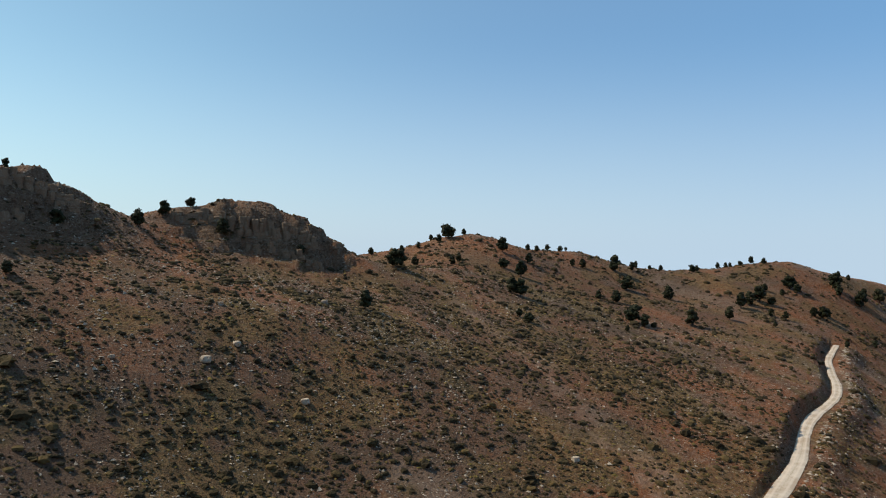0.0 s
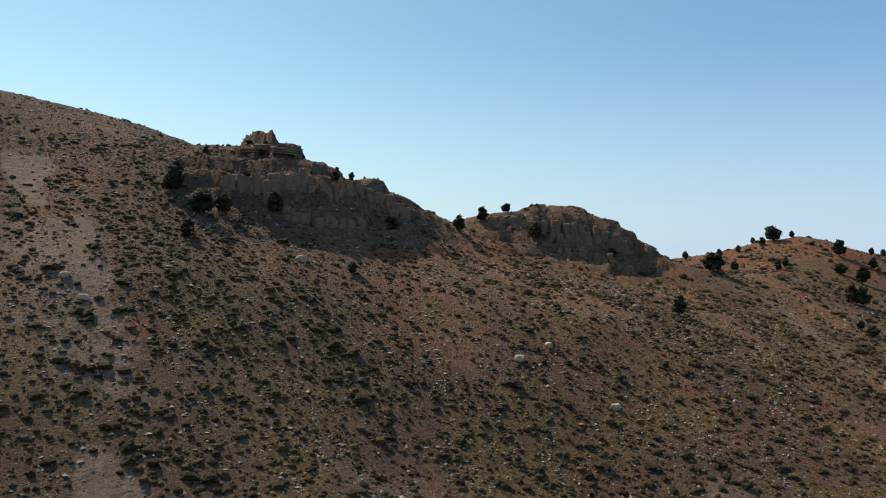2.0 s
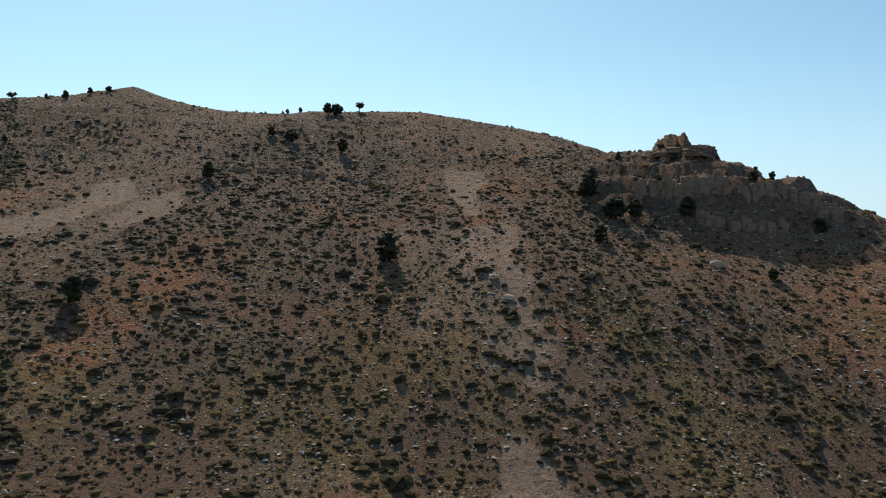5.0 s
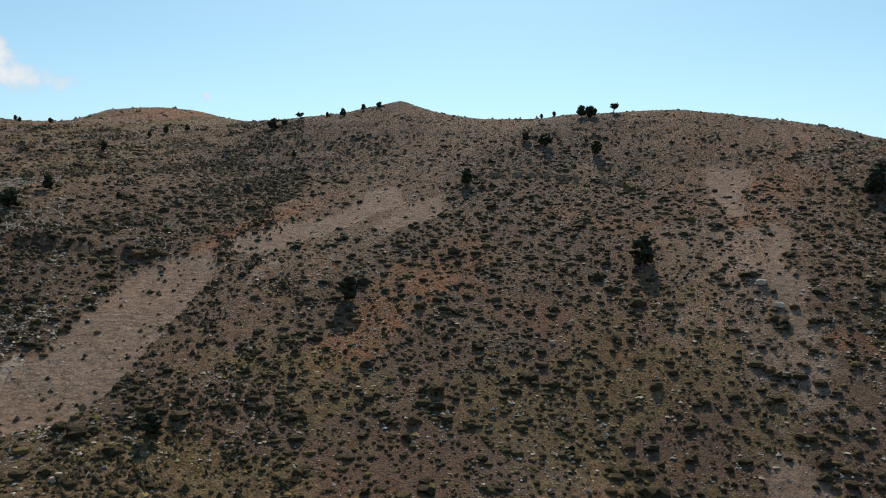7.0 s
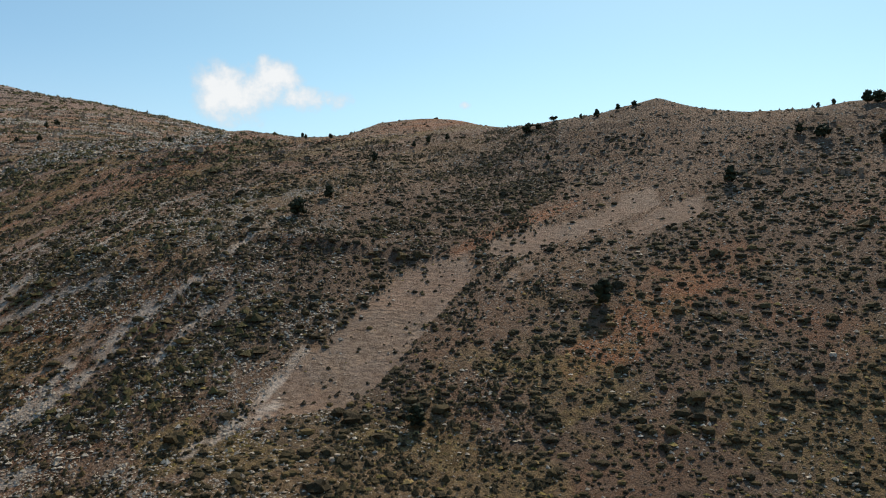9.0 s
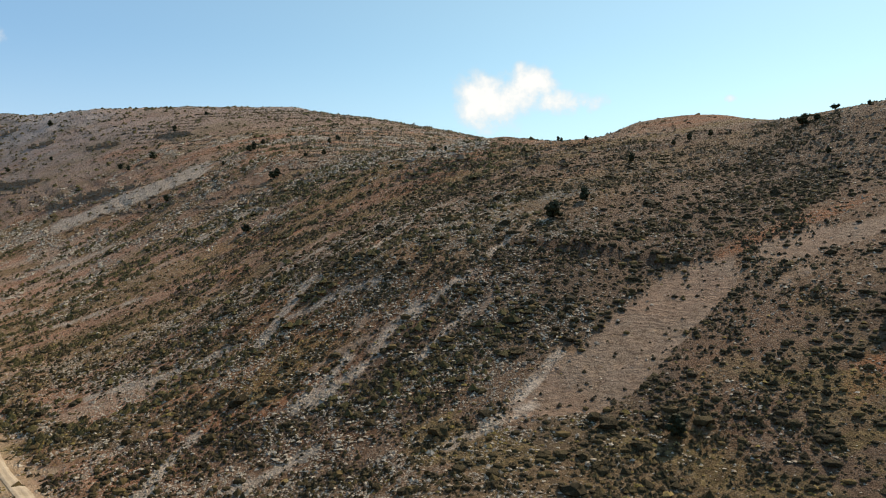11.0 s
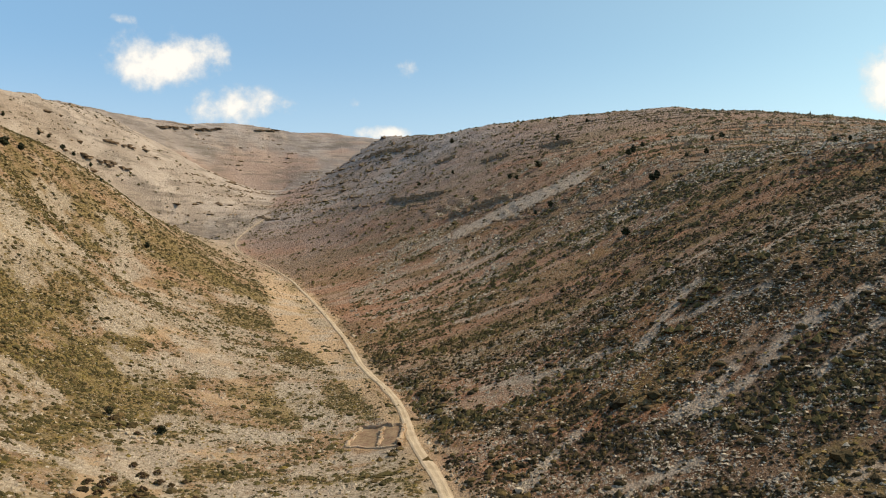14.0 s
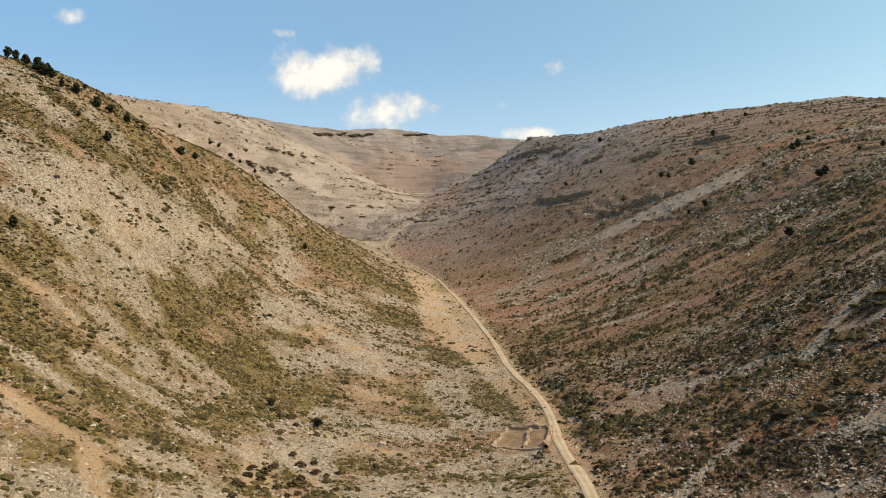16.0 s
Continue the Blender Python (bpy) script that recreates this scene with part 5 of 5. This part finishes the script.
WOODS = [(TREES_FAR_SOUTH, "dark evergreen tree on the sunlit southern hill", "trees on the southern hill"),
         (TREES_SOUTH, "small dark evergreen tree among rocks above the new road", "trees above the new road"),
         (TREES_CLIFFS, "dark juniper growing at the foot of limestone cliffs", "junipers by the cliffs"),
         (TREES_EAST, "lone dark juniper on the shaded stony slope", "junipers on the shaded slope"),
         (TREES_NORTH, "small dark juniper below the plateau's rim", "junipers below the plateau"),
         (TREES_WEST, "round dark juniper on the dry sunny slope", "junipers on the sunny slope")]
todo = []
for wood, (places, label, group) in enumerate(WOODS):
    for k, (x, y, h) in enumerate(places):
        pick = 5 if (wood, k) in ((3, 3), (2, 14), (3, 18)) else (k * 7 + wood * 3) % 5
        z = on_ground(x, y)
        m = Matrix.Translation((x, y, z - 0.1)) @ Matrix.Rotation(k * 2.4 + wood, 4, 'Z') @ Matrix.Diagonal((h * 1.08, h * 1.08, h * 1.16, 1))
        todo.append((pick, m, label, group))
for pick, m, label, group in todo:
    tagged(copy_thing(KINDS[pick], m), label, "tree", group)
for ob in KINDS:
    for o in (*ob.children, ob):
        bpy.data.objects.remove(o)

# ---- bushes on the bare earth of the sunny slope ----
BUSHES = [
    (-30.9, 125.8, 1.3), (-28.8, 126.0, 1.5), (-28.2, 129.3, 1.4), (-24.6, 133.9, 1.5), (-26.8, 138.8, 1.3), (-31.1, 116.5, 1.2), (-30.0, 115.6, 1.1),
    (-28.0, 117.0, 1.0), (-25.6, 119.6, 1.3), (-23.7, 122.1, 1.4), (-23.1, 126.4, 1.3), (-22.1, 118.7, 0.9), (-21.4, 131.5, 1.4), (-19.5, 130.8, 1.0),
    (-16.9, 123.8, 0.9), (-15.1, 124.8, 0.9), (-13.5, 124.7, 0.8), (-29.9, 109.9, 1.2), (-22.7, 137.0, 1.1), (-17.8, 133.7, 1.0), (-18.4, 121.2, 0.8),
    (-28.5, 121.7, 1.2), (-23.4, 116.8, 0.9), (-37.7, 169.8, 1.5), (-26.8, 164.4, 1.6), (-34.0, 161.0, 1.1), (-36.0, 164.0, 1.2), (-30.0, 158.0, 1.0),
]


def bush(seed):
    """A low heath bush one metre across: a few woody stems under a ragged cushion of small sprays."""
    r = random.Random(seed)
    top = new("bush")
    bm = bmesh.new()
    for k in range(4):
        a = k * 1.57 + r.uniform(-0.4, 0.4)
        limb(bm, (0, 0, -0.08), (math.cos(a) * 0.25, math.sin(a) * 0.25, 0.3), 0.025, 0.012, 5, 0.02, r)
    part("stems", to_mesh("stems", bm, BARK), top)
    bm = bmesh.new()
    for k in range(26):
        a, d = r.uniform(0, 6.2832), math.sqrt(r.random()) * 0.46
        c = Vector((math.cos(a) * d, math.sin(a) * d, 0.10 + 0.42 * (1 - (d / 0.52) ** 2) * r.uniform(0.6, 1.1)))
        for v in bmesh.ops.create_icosphere(bm, subdivisions=1, radius=r.uniform(0.10, 0.17))["verts"]:
            v.co = v.co * r.uniform(0.6, 1.3) + c
    part("foliage", to_mesh("foliage", bm, HEATHER), top)
    return top


KINDS = [bush(k) for k in range(4)]
for k, (x, y, wide) in enumerate(BUSHES):
    m = Matrix.Translation((x, y, on_ground(x, y))) @ Matrix.Rotation(k * 2.1, 4, 'Z') @ Matrix.Diagonal((wide * 1.35, wide * 1.2, wide * 1.1, 1))
    tagged(copy_thing(KINDS[k % 4], m), "rounded dark reddish-brown heath bush on bare earth", "bush", "bushes on the sunny slope")
for ob in KINDS:
    for o in (*ob.children, ob):
        bpy.data.objects.remove(o)

# ---- boulders ----
BOULDERS = [
    (162, -74, 2.6), (127, -87, 1.1), (144, -25, 1.5), (103, -113, 1.6), (120, -103, 2.1), (135, -120, 1.3), (133, -153, 1.8), (121, -112, 1.7),
    (60, -146, 1.6), (132, 13, 1.0), (34, 114, 1.2), (129, 99, 1.0), (92, 63, 0.7), (71, 138, 1.0), (60, 100, 0.8), (77, 66, 0.9),
    (-12, 154, 1.6), (-79, 171, 0.8), (89, 90, 0.8), (78, 66, 0.9), (150, -23, 1.6), (144, -25, 1.3), (107, 8, 0.8), (58, 224, 1.0),
    (-30, 155, 1.0), (-28.5, 156, 0.8), (-31.5, 157, 0.9), (-29, 158.5, 0.7), (-33, 158, 0.8), (-27.5, 154.5, 0.7),
]

def boulder(k, x, y, size):
    bm = bmesh.new()
    bmesh.ops.create_icosphere(bm, subdivisions=3, radius=0.5)
    for v in bm.verts:
        n = noise.noise(v.co * 2.2 + Vector((k * 3.1, 0, 0))) * 0.35 + noise.noise(v.co * 5.5 + Vector((0, k, 0))) * 0.1
        v.co *= 1 + n
        v.co.x = max(-0.38, min(0.4, v.co.x))
        v.co.z = max(-0.3, min(0.34, v.co.z))
    ob = new("boulder", to_mesh("boulder", bm, BOULDER))
    z = on_ground(x, y)
    ob.matrix_basis = Matrix.Translation((x, y, z + size * 0.16)) @ Matrix.Rotation(k * 1.7, 4, 'Z') @ Matrix.Diagonal((size * 1.25, size * 1.05, size, 1))
    return tagged(ob, "pale weathered limestone boulder half sunk in the slope", "boulder", "boulders on the slopes")


for k, (x, y, size) in enumerate(BOULDERS):
    boulder(k, x, y, size)


# ---- limestone cliffs ----
# Cliff lines as x, y and height in metres.
KNOB_UPPER_CLIFF = [(191, -67, 6.2), (188, -75, 6.7), (188, -86, 5.8), (186, -93, 5.2), (189, -103, 5.2), (187, -110, 4.8), (186, -117, 3.7)]
KNOB_LOWER_CLIFF = [(182, -79, 4.1), (179, -86, 4.8), (181, -95, 3.9), (182, -101, 3.7)]
KNOB_TOP_CLIFF = [(204, -78, 2.0), (203, -82, 2.4), (202, -86, 2.4)]
BLUFF_UPPER_CLIFF = [(197, -157, 3.0), (193, -165, 4.5), (186, -169, 6.6), (181, -175, 7.8), (176, -179, 7.0), (172, -185, 6.3), (168, -188, 6.5)]
BLUFF_LOWER_CLIFF = [(179, -169, 3.6), (174, -175, 4.9), (169, -180, 5.1), (162, -185, 5.8)]
EAST_BAND = [(203, 42, 1.6), (206, 34, 2.2), (208, 25, 1.6), (209, 17, 2.4), (210, 9, 2.6), (208, 3, 1.8)]
NORTH_OUTCROPS = [[(95, 474, 4.5), (106, 460, 6.5), (116, 444, 6.0), (126, 425, 5.0)], [(75, 623, 4.0), (89, 586, 6.0), (105, 557, 4.5)],
                  [(143, 581, 4.0), (158, 561, 5.0)], [(107, 754, 5.0), (123, 737, 6.0)], [(122, 661, 4.5), (132, 647, 4.5)], [(176, 540, 4.0), (187, 510, 5.0)]]
WEST_OUTCROPS = [[(-179, 774, 4.0), (-168, 800, 5.0), (-151, 836, 3.0)], [(-180, 708, 3.0), (-167, 747, 4.0), (-156, 770, 3.0)]]
HEAD_OUTCROPS = [[(-268, 1621, 8), (-232, 1701, 9), (-163, 1773, 7)], [(-86, 1806, 7), (-48, 1851, 6)]]
VALLEY_OUTCROP = [(-36, 768, 1.6), (-21, 723, 2.4), (-7, 710, 2.0)]
SPUR_CLIFF = [(76, 875, 7.0), (93, 825, 9.5), (113, 789, 7.0)]


def crag_block(seed):
    """A weathered column of bedded limestone one metre on a side: rounded corners, joints and a broken top."""
    r = random.Random(seed)
    bm = bmesh.new()
    joints = [r.uniform(0.2, 0.5), r.uniform(0.55, 0.85)]
    levels, drift = [], Vector((0, 0, 0))
    for k in range(10):
        h = k / 9
        girth = 1 - 0.09 * max(math.exp(-((h - j) / 0.06) ** 2) for j in joints) - 0.10 * max(0, h - 0.8) / 0.2 + r.uniform(-0.05, 0.05)
        drift += Vector((r.uniform(-0.03, 0.03), r.uniform(-0.03, 0.03), 0))
        ring = []
        for c in range(12):
            a = c * math.pi / 6
            square = min(1 / max(abs(math.cos(a)), abs(math.sin(a))), 1.22)
            d = 0.5 * square * girth * (1 + 0.22 * noise.noise(Vector((math.cos(a) * 1.6, math.sin(a) * 1.6, h * 1.5 + seed * 7))))
            ring.append(bm.verts.new(Vector((math.cos(a) * d, math.sin(a) * d, h + (r.uniform(-0.05, 0.04) if k > 7 else 0))) + drift))
        levels.append(ring)
    for lo, hi in zip(levels, levels[1:]):
        for c in range(12):
            bm.faces.new((lo[c], lo[(c + 1) % 12], hi[(c + 1) % 12], hi[c]))
    cap = bm.verts.new(drift + Vector((0, 0, 1.03)))
    for c in range(12):
        bm.faces.new((levels[-1][c], levels[-1][(c + 1) % 12], cap))
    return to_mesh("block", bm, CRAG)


BLOCKS = [crag_block(k) for k in range(8)]


def cliff(line, width, label, low=0.62, fat=1.0, gaps=0.0):
    """A band of upright columns of bedrock along a line, broken and uneven."""
    r = random.Random(len(line) + int(line[0][0]))
    pts = dense(line, width * 0.75)
    top = new("cliff")
    top.location = (*pts[0, :2], on_ground(*pts[0, :2]))
    along = np.gradient(pts[:, :2], axis=0)
    for k, (x, y, tall) in enumerate(pts):
        if gaps and noise.noise(Vector((k * 0.3, x, 0))) + r.uniform(-0.3, 0.3) < gaps - 0.5:
            continue
        for row in range(2):
            if row == 0 and r.random() < 0.35:
                continue
            px, py = x + r.uniform(-0.35, 0.35) * width + row * width * 0.6, y + r.uniform(-0.25, 0.25) * width
            swell = 0.9 + 0.35 * noise.noise(Vector((k * 0.35, row * 5.0, tall)))
            h = tall * low * swell * (r.uniform(0.85, 1.1) if row else r.uniform(0.25, 0.7))
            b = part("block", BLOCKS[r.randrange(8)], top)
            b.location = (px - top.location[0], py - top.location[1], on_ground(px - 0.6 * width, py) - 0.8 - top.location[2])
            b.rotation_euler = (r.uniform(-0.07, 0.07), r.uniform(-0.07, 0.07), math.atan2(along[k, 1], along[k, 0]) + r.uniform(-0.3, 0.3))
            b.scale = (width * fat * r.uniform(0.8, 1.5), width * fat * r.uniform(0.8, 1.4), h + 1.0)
    return tagged(top, label, "cliff", "limestone cliffs")


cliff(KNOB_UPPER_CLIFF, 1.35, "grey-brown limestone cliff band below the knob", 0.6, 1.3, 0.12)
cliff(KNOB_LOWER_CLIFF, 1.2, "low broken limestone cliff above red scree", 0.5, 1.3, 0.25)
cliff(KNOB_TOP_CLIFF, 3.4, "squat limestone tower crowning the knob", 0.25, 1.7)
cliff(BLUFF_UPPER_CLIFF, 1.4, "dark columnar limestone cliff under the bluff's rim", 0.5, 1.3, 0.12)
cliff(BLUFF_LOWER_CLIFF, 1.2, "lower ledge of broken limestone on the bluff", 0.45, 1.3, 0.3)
cliff(SPUR_CLIFF, 6.0, "rocky limestone nose at the end of the spur", 0.45)

cliff(EAST_BAND, 1.0, "low broken limestone band across the shaded slope", 0.5, 1.0, 0.5)
for line in NORTH_OUTCROPS:
    cliff(line, 2.6, "dark limestone outcrop on the northern hillside", 0.6, 1.2, 0.25)
for line in WEST_OUTCROPS:
    cliff(line, 3.0, "grey limestone outcrop on the pale hillside", 0.18, 1.3, 0.6)
for line in HEAD_OUTCROPS:
    cliff(line, 7.0, "distant grey limestone outcrop at the valley head", 0.15, 1.5, 0.4)
cliff(VALLEY_OUTCROP, 2.6, "jumbled grey rocks on the upper valley floor", 0.5, 1.2, 0.3)


# ---- dug enclosure beside the track ----
def bank(name, a, b, tall, thick, seed, top):
    """A rough earth and rubble wall between two places, following the ground."""
    a, b = np.array(a, float), np.array(b, float)
    n = max(4, int(np.hypot(*(b - a)) / 0.6))
    d = (b - a) / np.hypot(*(b - a))
    nrm = np.array([d[1], -d[0]])
    prof = [(-1.0, -0.4), (-0.75, 0.55), (-0.45, 0.95), (0.0, 1.0), (0.45, 0.93), (0.75, 0.5), (1.0, -0.4)]
    rows, r = [], np.random.RandomState(seed)
    for k in range(n + 1):
        c = a + (b - a) * k / n + nrm * 0.9 * noise.noise(Vector((k * 0.35, seed * 4.0, 0)))
        g = on_ground(*c)
        h = tall * (0.8 + 0.4 * r.rand())
        rows.append([(*(c + nrm * thick * (u + 0.15 * r.randn()) + d * 0.1 * r.randn()), g + (h * w if w > 0 else -0.4)) for u, w in prof])
    v = np.array(rows).reshape(-1, 3)
    q = [(k * 7 + m, k * 7 + m + 1, k * 7 + m + 8, k * 7 + m + 7) for k in range(n) for m in range(6)]
    ob = part(name, mesh_of(name, v - np.array(top.location), q, EARTH), top)
    for k in range(0, n + 1):
        if r.rand() < 0.45:
            continue
        x, y, z = rows[k][r.randint(1, 6)]
        s = part("stone", STONES_ON_WALL[(k + seed) % 3], ob)
        s.location = (x - top.location[0], y - top.location[1], z - top.location[2])
        s.rotation_euler, s.scale = (0, 0, k * 1.3), [r.uniform(0.14, 0.3)] * 3
    return ob


STONES_ON_WALL = [mesh_of("stone", *ROCKS[k], BOULDER) for k in range(3)]
pen = new("enclosure")
pen.location = (17.5, 157, 22.4)
PEN = [(10.2, 154.8), (14.4, 167.3), (22.8, 161.2), (19.8, 147.3)]
bank("west_bank", PEN[0], PEN[1], 0.45, 0.5, 1, pen)
bank("north_bank", PEN[1], PEN[2], 0.7, 0.5, 2, pen)
bank("east_bank", PEN[2], PEN[3], 0.9, 0.6, 3, pen)
bank("south_bank", PEN[3], PEN[0], 0.3, 0.5, 4, pen)
bank("inner_bank", (18.6, 162.5), (16.2, 151.4), 0.6, 0.5, 5, pen)
bm = bmesh.new()
bmesh.ops.create_grid(bm, x_segments=24, y_segments=24, size=0.5)
c = [np.array(q) for q in PEN]
for v in bm.verts:
    a, b = v.co.x + 0.5, v.co.y + 0.5
    x, y = (c[0] * (1 - a) + c[3] * a) * (1 - b) + (c[1] * (1 - a) + c[2] * a) * b
    v.co = (x - pen.location[0], y - pen.location[1], on_ground(x, y) + 0.14 + 0.06 * noise.noise(Vector((x, y, 0))) - pen.location[2])
part("floor", to_mesh("floor", bm, PEN_FLOOR), pen, "trodden reddish earth floor")
tagged(pen, "roofless enclosure of reddish earth banks topped with stones", "enclosure")
